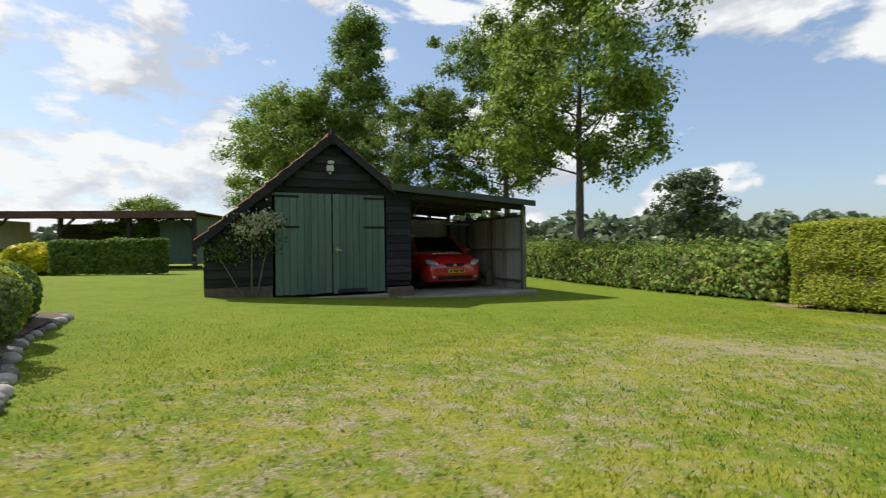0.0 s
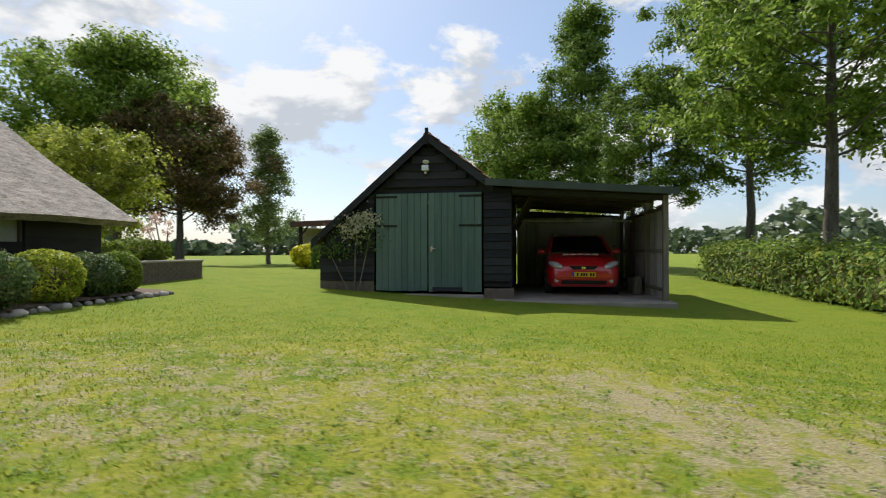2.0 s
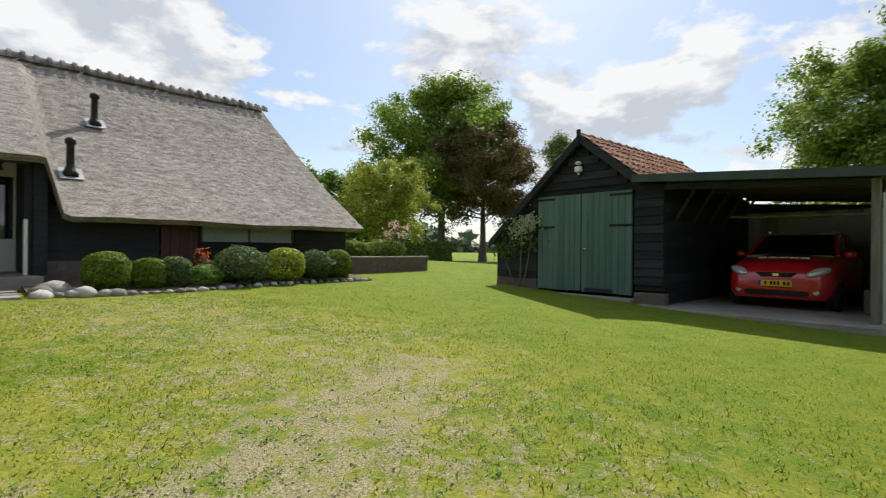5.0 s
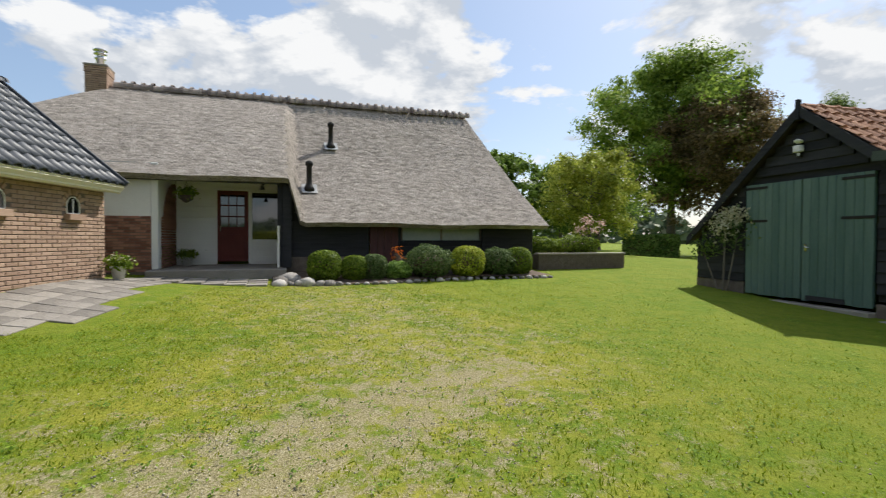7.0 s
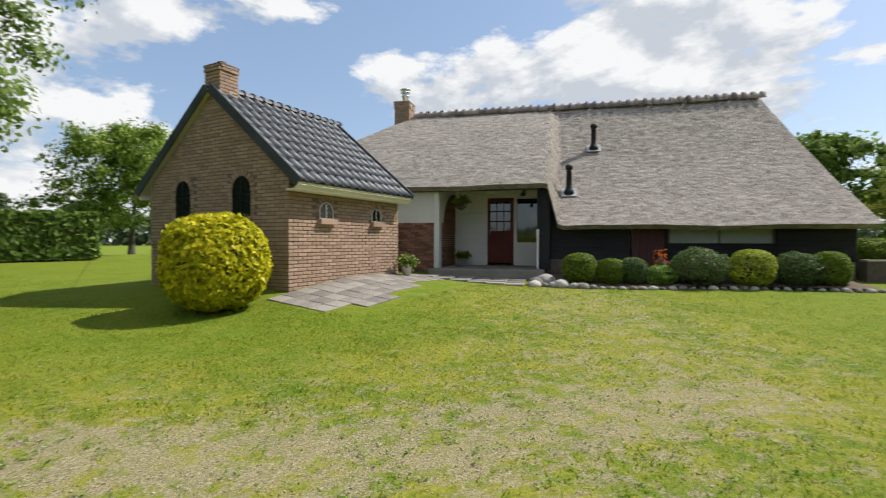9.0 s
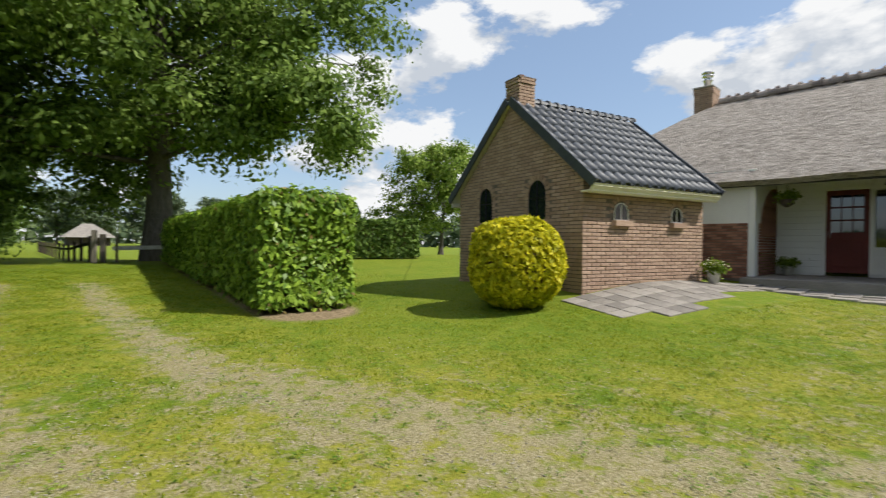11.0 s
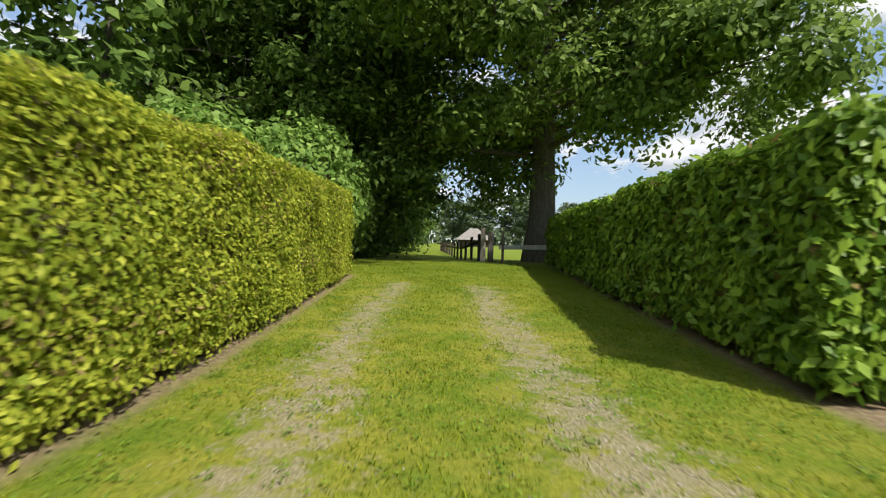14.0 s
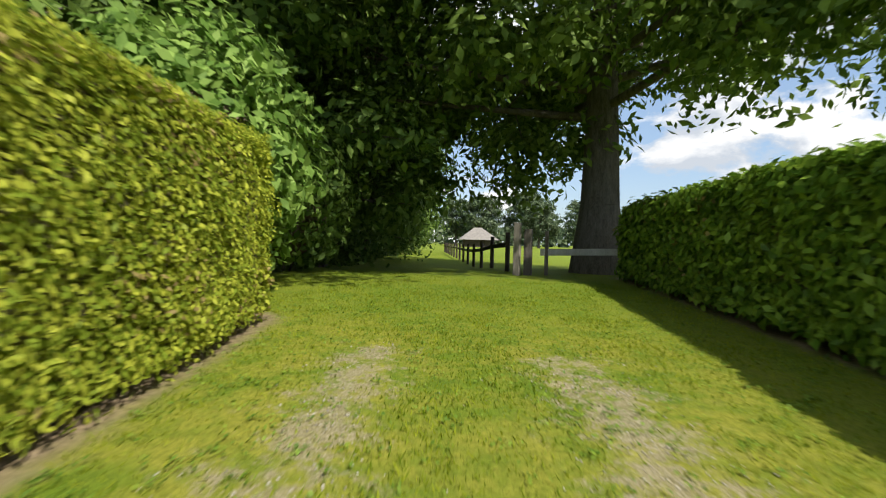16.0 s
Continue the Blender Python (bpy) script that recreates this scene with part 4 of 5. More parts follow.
# ---- red car: local x across, local y to the back ----
def red_car():
    m = SHED @ pose(4.86, 1.0, 0.03, 0, 0, 0) @ Matrix.Diagonal((1.06, 1.04, 1.03, 1))
    car = thing("car", "small red hatchback parked in the carport", "car", m)
    hw = 0.83
    # stations: y, top of the body (bonnet or belt), half width, sill height
    st = [(0.0, 0.52, 0.60, 0.28), (0.04, 0.66, 0.70, 0.22), (0.16, 0.80, 0.78, 0.20), (0.45, 0.90, 0.815, 0.20), (0.85, 0.97, 0.82, 0.20), (1.05, 1.00, 0.825, 0.20),
          (1.8, 1.00, 0.83, 0.20), (2.6, 1.02, 0.83, 0.20), (3.2, 1.05, 0.81, 0.22), (3.5, 1.0, 0.75, 0.26), (3.56, 0.7, 0.68, 0.32)]
    bm = bmesh.new()
    rings = []
    for y, zt, w, zs in st:
        pts = [(-w * 0.90, zs), (-w, zs + 0.12), (-w * 1.01, zs + (zt - zs) * 0.5), (-w * 0.97, zt - 0.06), (-w * 0.86, zt), (-w * 0.45, zt + 0.035), (0, zt + 0.045)]
        pts = pts + [(-x, z) for x, z in pts[-2::-1]]
        rings.append([bm.verts.new((x, y, z)) for x, z in pts])
    for a, b in zip(rings, rings[1:]):
        for i in range(len(a) - 1):
            bm.faces.new((a[i], b[i], b[i + 1], a[i + 1]))
        bm.faces.new((a[-1], b[-1], b[0], a[0]))
    bm.faces.new(rings[0])
    bm.faces.new(rings[-1][::-1])
    bmesh.ops.recalc_face_normals(bm, faces=bm.faces[:])
    body = part("body", bm, M["carpaint"], car, "glossy red bodywork", smooth=True)
    # cabin
    cab = [(0.95, 1.02, 0.72), (1.62, 1.44, 0.60), (1.9, 1.475, 0.60), (2.9, 1.46, 0.58), (3.25, 1.38, 0.57), (3.46, 1.05, 0.68)]
    bm = bmesh.new()
    rings = []
    for y, z, w in cab:
        zb = min(0.98, z - 0.03)
        rings.append([bm.verts.new(p) for p in ((-0.74, y, zb), (-w, y, z - 0.03), (-w * 0.85, y, z), (w * 0.85, y, z), (w, y, z - 0.03), (0.74, y, zb))])
    for a, b in zip(rings, rings[1:]):
        for i in range(5):
            bm.faces.new((a[i], b[i], b[i + 1], a[i + 1]))
    bm.faces.new(rings[0])
    bm.faces.new(rings[-1][::-1])
    bmesh.ops.recalc_face_normals(bm, faces=bm.faces[:])
    part("cabin_glass", bm, M["carglass"], car, "dark tinted glass")
    bm = bmesh.new()
    r2 = [[bm.verts.new((sx * w * 0.99, y, z + 0.012 - (0.03 if abs(sx) == 1 else 0))) for sx in (-1, -0.86, -0.4, 0.4, 0.86, 1)] for y, z, w in ((1.58, 1.425, 0.61), (1.9, 1.48, 0.61), (2.9, 1.465, 0.59), (3.27, 1.39, 0.58))]
    for a, b in zip(r2, r2[1:]):
        for i in range(5):
            bm.faces.new((a[i], b[i], b[i + 1], a[i + 1]))
    part("roof", bm, M["carpaint"], car, smooth=True)
    for s in (-1, 1):
        part("roof_rail", rod((s * 0.55, 1.75, 1.50), (s * 0.54, 3.0, 1.50), 0.016), M["chrome"], car)
        part("windscreen_pillar", beam((s * 0.735, 0.95, 1.0), (s * 0.605, 1.62, 1.42), 0.06, 0.05), M["carpaint"], car)
        part("side_pillar", beam((s * 0.745, 2.15, 0.98), (s * 0.605, 2.2, 1.44), 0.08, 0.03), M["carpaint"], car)
        hl = bmesh.new()
        bmesh.ops.create_uvsphere(hl, u_segments=14, v_segments=8, radius=1.0)
        hl.transform(Matrix.Diagonal((0.20, 0.12, 0.075, 1)))
        part("headlight", hl, M["lampglass"], car, "clear headlight", smooth=True, at=pose(s * 0.615, 0.13, 0.715, 0, -s * 20, s * 32))
        fl = lathe([(0.045, 0), (0.05, 0.02), (0.03, 0.03)], 12)
        part("fog_lamp", fl, M["lampglass"], car, at=pose(s * 0.60, 0.03, 0.36, 90, 0, s * 14))
        mr = bmesh.new()
        bmesh.ops.create_uvsphere(mr, u_segments=10, v_segments=6, radius=1.0)
        mr.transform(Matrix.Diagonal((0.10, 0.06, 0.075, 1)))
        part("wing_mirror", mr, M["carpaint"], car, smooth=True, at=pose(s * 0.90, 1.12, 1.04))
        for y in (0.62, 2.98):
            wh = part("wheel", lathe([(0.20, -0.09), (0.275, -0.09), (0.285, -0.05), (0.285, 0.05), (0.275, 0.09), (0.20, 0.09)], 22), M["rubber"], car, "black tyre", at=pose(s * 0.765, y, 0.285, 0, 90, 0), smooth=True)
            part("rim", lathe([(0.03, -0.1), (0.19, -0.085), (0.19, 0.085), (0.03, 0.1)], 14), M["chrome"], wh)
    part("grille", prism([(-0.33, 0.70), (0.33, 0.70), (0.22, 0.60), (-0.22, 0.60)], 0.015, 0.06), M["iron"], car, "black upper grille")
    part("badge", box(-0.05, 0.05, 0.005, 0.015, 0.63, 0.685, 0.003), M["chrome"], car)
    part("lower_grille", box(-0.5, 0.5, -0.012, 0.05, 0.27, 0.36, 0.01), M["iron"], car)
    part("bumper", box(-0.62, 0.62, -0.03, 0.06, 0.37, 0.43, 0.02), M["carpaint"], car)
    pl = part("number_plate", box(-0.26, 0.26, -0.045, -0.03, 0.445, 0.555, 0.003), M["plate"], car, "yellow number plate")
    part("country_band", box(-0.258, -0.215, -0.048, -0.0455, 0.448, 0.552), M["blueplate"], pl)
    for x, w in ((-0.16, 0.05), (-0.07, 0.045), (-0.015, 0.045), (0.04, 0.045), (0.13, 0.05), (0.19, 0.05)):
        part("plate_mark", box(x, x + w * 0.8, -0.048, -0.0455, 0.465, 0.535), M["iron"], pl)
    part("wiper", rod((-0.5, 0.97, 1.045), (0.1, 1.02, 1.065), 0.01), M["rubber"], car)
    for i in range(5):
        part("lettering_bar", box(-0.42 + i * 0.17, -0.29 + i * 0.17, 0.56, 0.585, 0.95, 0.982), M["white"], car)


red_car()


# ---- plants ----
def hedge(name, label, line, width, height, leaf, mats, density, size, seed, rough=0.05, end_height=None):
    """A clipped hedge along a line: twiggy core coloured dark as inner shade, with leaves all over it."""
    rng = np.random.default_rng(seed)
    pts = np.array(line, float)
    seg = np.diff(pts, axis=0)
    ln = np.hypot(seg[:, 0], seg[:, 1])
    cum = np.concatenate([[0], np.cumsum(ln)])
    T = cum[-1]

    def frame_at(t):
        i = np.clip(np.searchsorted(cum, t, side="right") - 1, 0, len(seg) - 1)
        p = pts[i] + seg[i] * ((t - cum[i]) / ln[i])[:, None]
        d = seg[i] / ln[i][:, None]
        return p, d

    hd = thing(name, label, "hedge")
    slope = ((end_height or height) - height) / height / T
    n = int(T / 0.2)
    tt = np.linspace(0.12, T - 0.12, n)
    p, d = frame_at(tt)
    nrm = np.stack([-d[:, 1], d[:, 0]], 1)
    prof = [(-0.46, 0.05), (-0.5, 0.3), (-0.485, 0.8), (-0.42, 0.97), (0, 1.0), (0.42, 0.97), (0.485, 0.8), (0.5, 0.3), (0.46, 0.05)]
    V = []
    for k in range(n):
        base = gz1(*p[k])
        for a, b in prof:
            w = (width - 0.16) * (1 + 0.05 * noise.noise((tt[k] * 0.8, a * 3, b * 2 + seed)))
            q = p[k] + nrm[k] * a * w
            V.append((q[0], q[1], base + (height - 0.09) * b * (1 + slope * tt[k])))
    m_ = len(prof)
    I = np.arange(n * m_).reshape(n, m_)
    F = np.stack([I[:-1, :-1], I[1:, :-1], I[1:, 1:], I[:-1, 1:]], -1).reshape(-1, 4).tolist()
    # closed sheet whose dark colour stands in for shade between the twigs
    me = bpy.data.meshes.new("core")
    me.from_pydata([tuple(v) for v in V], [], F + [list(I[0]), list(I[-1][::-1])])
    part("core", me, M["hedgecore"], hd, "twiggy core coloured dark as the shade inside the hedge")
    area = T * (2 * height + width) + 2 * width * height
    cnt = int(area * density)
    u = rng.uniform(0, 1, cnt)
    per = 2 * height + width
    # positions over sides, top and the two ends
    ends = rng.uniform(0, 1, cnt) < (2 * width * height) / area
    t = rng.uniform(0, T, cnt)
    s = u * per
    a = np.where(s < height, -0.5, np.where(s < height + width, (s - height) / width - 0.5, 0.5))
    b = np.where(s < height, s / height, np.where(s < height + width, 1.0, (per - s) / height))
    t = np.where(ends, np.where(rng.uniform(0, 1, cnt) < 0.5, 0, T), t)
    a = np.where(ends, rng.uniform(-0.5, 0.5, cnt), a)
    b = np.where(ends, rng.uniform(0.0, 1, cnt), b)
    # rounded shoulders, ragged foot
    b = np.where(b < 0.06, b + rng.uniform(0, 0.2, cnt), b)
    p, d = frame_at(t)
    nrm = np.stack([-d[:, 1], d[:, 0]], 1)
    top = b > 0.995
    bz = b - np.where(top, 0.06 * (2 * np.abs(a)) ** 4, 0)
    side = np.where(ends, 0, np.where(top, 0, np.sign(a)))
    shr = np.where(top | ends, 1.0, 1 - 0.10 * np.clip((bz - 0.85) / 0.15, 0, 1) - 0.05 * np.clip((0.25 - bz) / 0.25, 0, 1))
    wob = np.array([noise.noise((x * 1.4, y * 1.4, z * 2.2)) for x, y, z in zip(p[:, 0], p[:, 1], bz * height)]) * 0.11
    wob = wob + rng.normal(0, rough, cnt) - np.abs(rng.normal(0, rough, cnt))
    w = width * a * shr
    q = p + nrm * (w + side * wob)[:, None] + d * np.where(ends, np.where(t < 0.1, -1, 1) * wob, 0)[:, None]
    z = gz(p[:, 0], p[:, 1]) + bz * height * (1 + slope * t) + np.where(top, wob, 0)
    N3 = np.zeros((cnt, 3))
    N3[:, :2] = nrm * side[:, None] + np.where(ends, np.where(t < 0.1, -1, 1), 0)[:, None] * d
    N3[:, 2] = np.where(top, 1.0, 0.35)
    P3 = np.column_stack([q, z])
    pick = rng.uniform(0, 1, cnt)
    lo = 0
    patch = np.array([noise.noise((x * 0.9, y * 0.9, zz_ * 1.3 + 7)) for x, y, zz_ in P3])
    for nm, mt, share in mats:
        sel = (pick >= lo) & (pick < lo + share) if nm == "leaves" else (pick >= lo) & (patch > -0.05)
        lo += share
        if sel.sum():
            v, f = leaf_quads(P3[sel], N3[sel], size, 0.42, rng=rng)
            tagged(part(nm, mesh_of(v, f, nm), M[mt], hd), kind="stuff")
    return hd


def tube(p0, p1, r0, r1, seg=7):
    d = (p1 - p0)
    d = d / (np.linalg.norm(d) + 1e-9)
    a = np.cross(d, [0.3, 0.8, 0.52])
    a /= np.linalg.norm(a)
    b = np.cross(d, a)
    an = np.linspace(0, 2 * np.pi, seg, endpoint=False)
    ring = np.cos(an)[:, None] * a + np.sin(an)[:, None] * b
    return np.concatenate([p0 + ring * r0, p1 + ring * r1])


def tree_meshes(seed, height, trunk_r, clear, radius, leaves, size, shape="round", bend=0.03, clump=0.55, skirt=0.0):
    """Trunk with limbs, and the crown's leaves gathered in clumps round the limb ends."""
    rng = np.random.default_rng(seed)
    V, F, k, seg = [], [], 0, 8

    def add(p0, p1, r0, r1):
        nonlocal k
        V.append(tube(p0, p1, r0, r1, seg))
        for i in range(seg):
            j = (i + 1) % seg
            F.append((k + i, k + j, k + seg + j, k + seg + i))
        k += 2 * seg

    # trunk
    n = 9
    cur = np.zeros(3)
    spine = [cur.copy()]
    for i in range(n):
        cur = cur + np.array([rng.normal(0, bend), rng.normal(0, bend), 1.0]) * height * 0.9 / n
        spine.append(cur.copy())
    spine[0][2] = -0.3
    rr = lambda f: trunk_r * (1 - 0.92 * f) * (1 + 0.5 * math.exp(-f * 26))
    for i in range(n):
        add(spine[i], spine[i + 1], rr(i / n), rr((i + 1) / n))
    tips = []

    def on_spine(h):
        f = min(max(h / (height * 0.9), 0), 0.999) * n
        i = int(f)
        return spine[i] + (spine[i + 1] - spine[i]) * (f - i)

    nb = int(18 + height * 2.2)
    for b in range(nb):
        f = (b + rng.uniform(0, 1)) / nb
        h = clear + (height * 0.93 - clear) * f
        if shape == "round":
            reach = radius * math.sqrt(max(0.05, 1 - ((f - 0.35) / 0.72) ** 2))
        elif shape == "tall":
            reach = radius * (1.0 - 0.68 * f) * (0.85 + 0.15 * math.sin(f * 19 + seed))
        else:
            reach = radius * (0.55 + 0.45 * math.sin(math.pi * min(1, 0.25 + f * 0.75)))
        reach *= rng.uniform(0.72, 1.1)
        az = b * 2.4 + rng.uniform(-0.5, 0.5)
        p0 = on_spine(h)
        rise = rng.uniform(0.1, 0.45) * reach * (1 - skirt) - skirt * reach * 0.35 * (1 - f)
        p1 = p0 + np.array([math.cos(az) * reach * 0.5, math.sin(az) * reach * 0.5, rise * 0.7])
        p2 = p0 + np.array([math.cos(az + 0.12) * reach, math.sin(az + 0.12) * reach, rise])
        r0 = max(0.018, rr(h / height) * 0.28)
        add(p0, p1, r0, r0 * 0.6)
        add(p1, p2, r0 * 0.6, 0.012)
        for q in range(5):
            s = rng.uniform(0.3, 1.0)
            base = p0 + (p1 - p0) * min(1, s * 2) if s < 0.5 else p1 + (p2 - p1) * (s - 0.5) * 2
            tip = base + rng.normal(0, 1, 3) * np.array([1, 1, 0.7]) * reach * 0.20
            add(base, tip, 0.02, 0.006)
            tips.append(tip)
        tips.append(p2)
    tips.append(spine[-1] + np.array([0, 0, height * 0.06]))
    tips = np.array(tips)
    wood = mesh_of(np.concatenate(V), F, "trunk")
    wood.polygons.foreach_set("use_smooth", [True] * len(wood.polygons))
    wgt = rng.uniform(0.3, 1.0, len(tips))
    idx = rng.choice(len(tips), leaves, p=wgt / wgt.sum())
    off = rng.normal(0, 1, (leaves, 3))
    off *= (1.9 * rng.uniform(0, 1, leaves) ** 0.75 / np.linalg.norm(off, axis=1))[:, None] * np.array([1, 1, 0.68])
    cs = clump * (0.6 + 0.8 * rng.uniform(0, 1, len(tips)))[idx][:, None]
    pts = tips[idx] + off * cs
    up = off / (np.linalg.norm(off, axis=1)[:, None] + 1e-9) + np.array([0, 0, 0.5])
    v, f = leaf_quads(pts, up, size, 0.55, rng=rng)
    return wood, mesh_of(v, f, "crown")


def tree(name, label, x, y, meshes, leafm, turn=0.0, scale=1.0, group="", bark="bark"):
    wood, crown = meshes
    tr = thing(name, label, "tree", pose(x, y, gz1(x, y), 0, 0, turn) @ Matrix.Scale(scale, 4), group=group)
    part("trunk", wood, M[bark], tr, "rough grey-brown bark")
    cr = tagged(part("crown", crown, M[leafm], tr), kind="stuff")
    cr.material_slots[0].link = "OBJECT"
    cr.material_slots[0].material = M[leafm]
    return tr


def shrub(name, label, x, y, rx, ry, h, leafm, count, size, seed, z0=None, shape="ball", jitter=0.6, category="shrub", rough=0.06, turn=0.0):
    """A bush: short stems, and leaves over a lumpy dome."""
    rng = np.random.default_rng(seed)
    sh = thing(name, label, category, pose(x, y, gz1(x, y) if z0 is None else z0, 0, 0, turn))
    u = rng.normal(0, 1, (count, 3))
    u /= np.linalg.norm(u, axis=1)[:, None]
    if shape == "clipped":
        u = np.sign(u) * np.abs(u) ** 0.84
        rr = 1 - np.abs(rng.normal(0, rough, count))
    else:
        rr = 1 - np.abs(rng.normal(0, rough * 2.2, count))
    lump = np.array([noise.noise((a * 2.4 + seed, b * 2.4, c * 2.4)) for a, b, c in u])
    rr = rr * (1 + (0.05 if shape == "clipped" else 0.20) * lump)
    P = u * rr[:, None] * np.array([rx, ry, h * 0.5]) + np.array([0, 0, h * 0.5])
    P[:, 2] = np.maximum(P[:, 2], 0.02)
    v, f = leaf_quads(P, u + np.array([0, 0, 0.2]), size, jitter, rng=rng)
    tagged(part("leaves", mesh_of(v, f, "leaves"), M[leafm], sh), kind="stuff")
    # added ball in the dark soil colour paints the shade behind the leaves
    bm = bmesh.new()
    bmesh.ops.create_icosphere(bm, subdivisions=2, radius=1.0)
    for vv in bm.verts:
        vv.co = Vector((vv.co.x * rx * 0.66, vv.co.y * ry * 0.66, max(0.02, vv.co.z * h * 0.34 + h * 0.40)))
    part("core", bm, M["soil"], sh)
    for i in range(5):
        a = i * 1.257
        part("stem", rod((0.25 * rx * math.cos(a) * 0.4, 0.25 * ry * math.sin(a) * 0.4, -0.05), (0.5 * rx * math.cos(a), 0.5 * ry * math.sin(a), h * 0.5), 0.02, 0.01, 6), M["bark"], sh)
    return sh


hedge("clipped_hedge", "tall clipped yellow-green hedge beside the track", LH_LINE, 1.15, 1.72, 0.06, (("leaves", "l_hedge", 0.90), ("dry_leaves", "l_hedge_dry", 0.10)), 3500, 0.030, 11, 0.030)
hedge("broadleaf_hedge", "clipped hornbeam hedge with broad glossy leaves", RH_LINE, 1.5, 1.85, 0.09, (("leaves", "l_laurel", 0.97), ("dry_leaves", "l_hedge_dry", 0.03)), 1250, 0.068, 12, 0.05, end_height=1.40)
hedge("field_hedge", "loose bramble and hawthorn hedge along the field", [(8.2, 11.2), (7.5, 13.2), (6.2, 16.4), (4.6, 19.8), (2.4, 23.2)], 1.5, 1.24, 0.1, (("leaves", "l_oak", 0.72), ("dry_leaves", "l_olive", 0.28)), 620, 0.08, 13, 0.19)
hedge("garden_hedge", "low dark clipped hedge on the lawn", [(-15.2, 19.1), (-11.0, 18.9)], 0.9, 1.35, 0.1, (("leaves", "l_dark", 1.0),), 500, 0.09, 14, 0.03)
hedge("garden_hedge", "low dark clipped hedge behind the garden", [(-25.5, 12.0), (-25.0, 15.2)], 0.9, 1.4, 0.1, (("leaves", "l_dark", 1.0),), 300, 0.12, 15, 0.03)
hedge("garden_hedge", "dark clipped hedge behind the outbuilding", [(3.2, -13.5), (7.5, -14.2)], 1.0, 1.6, 0.1, (("leaves", "l_dark", 1.0),), 300, 0.12, 16, 0.04)

shrub("golden_bush", "clipped round bush with golden yellow leaves", 4.62, -0.40, 0.71, 0.71, 1.40, "l_yellow", 10000, 0.062, 21, shape="clipped", jitter=0.7)
BED = [(2.70, 0.37, 0.72, "l_shrub", "clipped"), (3.38, 0.31, 0.60, "l_shrub", "clipped"), (3.83, 0.31, 0.62, "l_lav", "clipped"), (4.40, 0.34, 0.44, "l_elder", "ball"),
       (5.20, 0.58, 0.84, "l_lav", "ball"), (6.24, 0.45, 0.80, "l_hedge", "clipped"), (7.10, 0.46, 0.76, "l_lav", "ball"), (7.72, 0.37, 0.76, "l_shrub", "clipped")]
for i, (s, r, h, lm, shp) in enumerate(BED):
    q = HOUSE @ Vector((s, 1.28 + 0.075 * (s - 1.55), 0))
    shrub("garden_shrub", "clipped round shrub in the flower bed" if shp == "clipped" else "loose grey-green shrub in the flower bed", q.x, q.y, r, r, h, lm, 5200, 0.034, 30 + i, shape=shp)
q = HOUSE @ Vector((4.45, 1.75, 0))
shrub("daylily", "orange flowering daylilies in the flower bed", q.x, q.y, 0.2, 0.2, 0.85, "orange", 110, 0.07, 45, category="flower", rough=0.3)
shrub("golden_shrub", "yellow-leaved shrub on the lawn", -17.0, 20.2, 1.2, 1.0, 1.35, "l_yellow", 3500, 0.12, 46)

# trees
oak = tree_meshes(1, 15.5, 0.50, 3.5, 8.1, 150000, 0.145, "round", 0.015, 0.78, skirt=0.22)
tree("oak_tree", "large oak with thick trunk and spreading crown", 12.95, -13.95, oak, "l_oak")
ash = tree_meshes(2, 13.8, 0.22, 3.8, 3.9, 42000, 0.115, "round", 0.02, 0.40)
tree("ash_tree", "slender tall tree with airy crown", 5.4, 20.0, ash, "l_ash", 30)
tree("ash_tree", "tall tree behind the carport", 3.2, 26.0, ash, "l_oak", 140, 0.95)
tree("ash_tree", "tall tree at the edge of the field", -0.9, 27.6, ash, "l_oak", 250, 0.72)
pop = tree_meshes(3, 16.5, 0.24, 2.5, 3.6, 42000, 0.12, "tall", 0.02, 0.42)
tree("poplar_tree", "tall pointed tree behind the shed", -5.5, 31.0, pop, "l_oak")
maple = tree_meshes(4, 9.4, 0.24, 2.4, 3.7, 62000, 0.105, "round", 0.02, 0.44)
far_maple = tree_meshes(14, 9.4, 0.24, 2.0, 3.8, 9000, 0.28, "round", 0.02, 0.5)
tree("maple_tree", "round-crowned tree behind the shed", -9.5, 32.0, maple, "l_ash", 80, 1.15)
tree("maple_tree", "round dense green tree on the lawn", -31.4, 16.4, maple, "l_ash", 300, 1.55)
tree("copper_beech", "dark red copper beech on the lawn", -27.9, 18.7, maple, "l_copper", 10, 1.15)
birch = tree_meshes(5, 10.0, 0.14, 1.5, 2.3, 16000, 0.11, "tall", 0.03, 0.34)
tree("birch_tree", "thin airy birch on the far lawn", -27.6, 25.2, birch, "l_birch", 0, 1.06)
small = tree_meshes(6, 4.2, 0.10, 0.8, 2.1, 20000, 0.08, "dome", 0.06, 0.26)
tree("small_tree", "small yellow-green garden tree beside the house", -14.0, 8.6, small, "l_olive")
tree("small_tree", "small gnarled apple tree on the lawn", 1.2, -17.0, small, "l_ash", 60, 1.25)
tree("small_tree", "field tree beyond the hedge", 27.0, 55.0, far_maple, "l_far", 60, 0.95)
tree("small_tree", "leafy bush behind the shed", -16.5, 27.0, small, "l_ash", 100, 0.9)
for i, (x, y, s) in enumerate(((-40, 3, 1.0), (-43, 9, 0.9), (-46, 13, 0.85), (-38, -6, 0.7))):
    tree("background_tree", "green tree behind the farmhouse", x, y, far_maple, "l_oak", 70 * i, s, "trees behind the farmhouse")
wood1 = tree_meshes(7, 14.0, 0.22, 1.6, 4.2, 42000, 0.145, "dome", 0.03, 0.6, skirt=0.5)
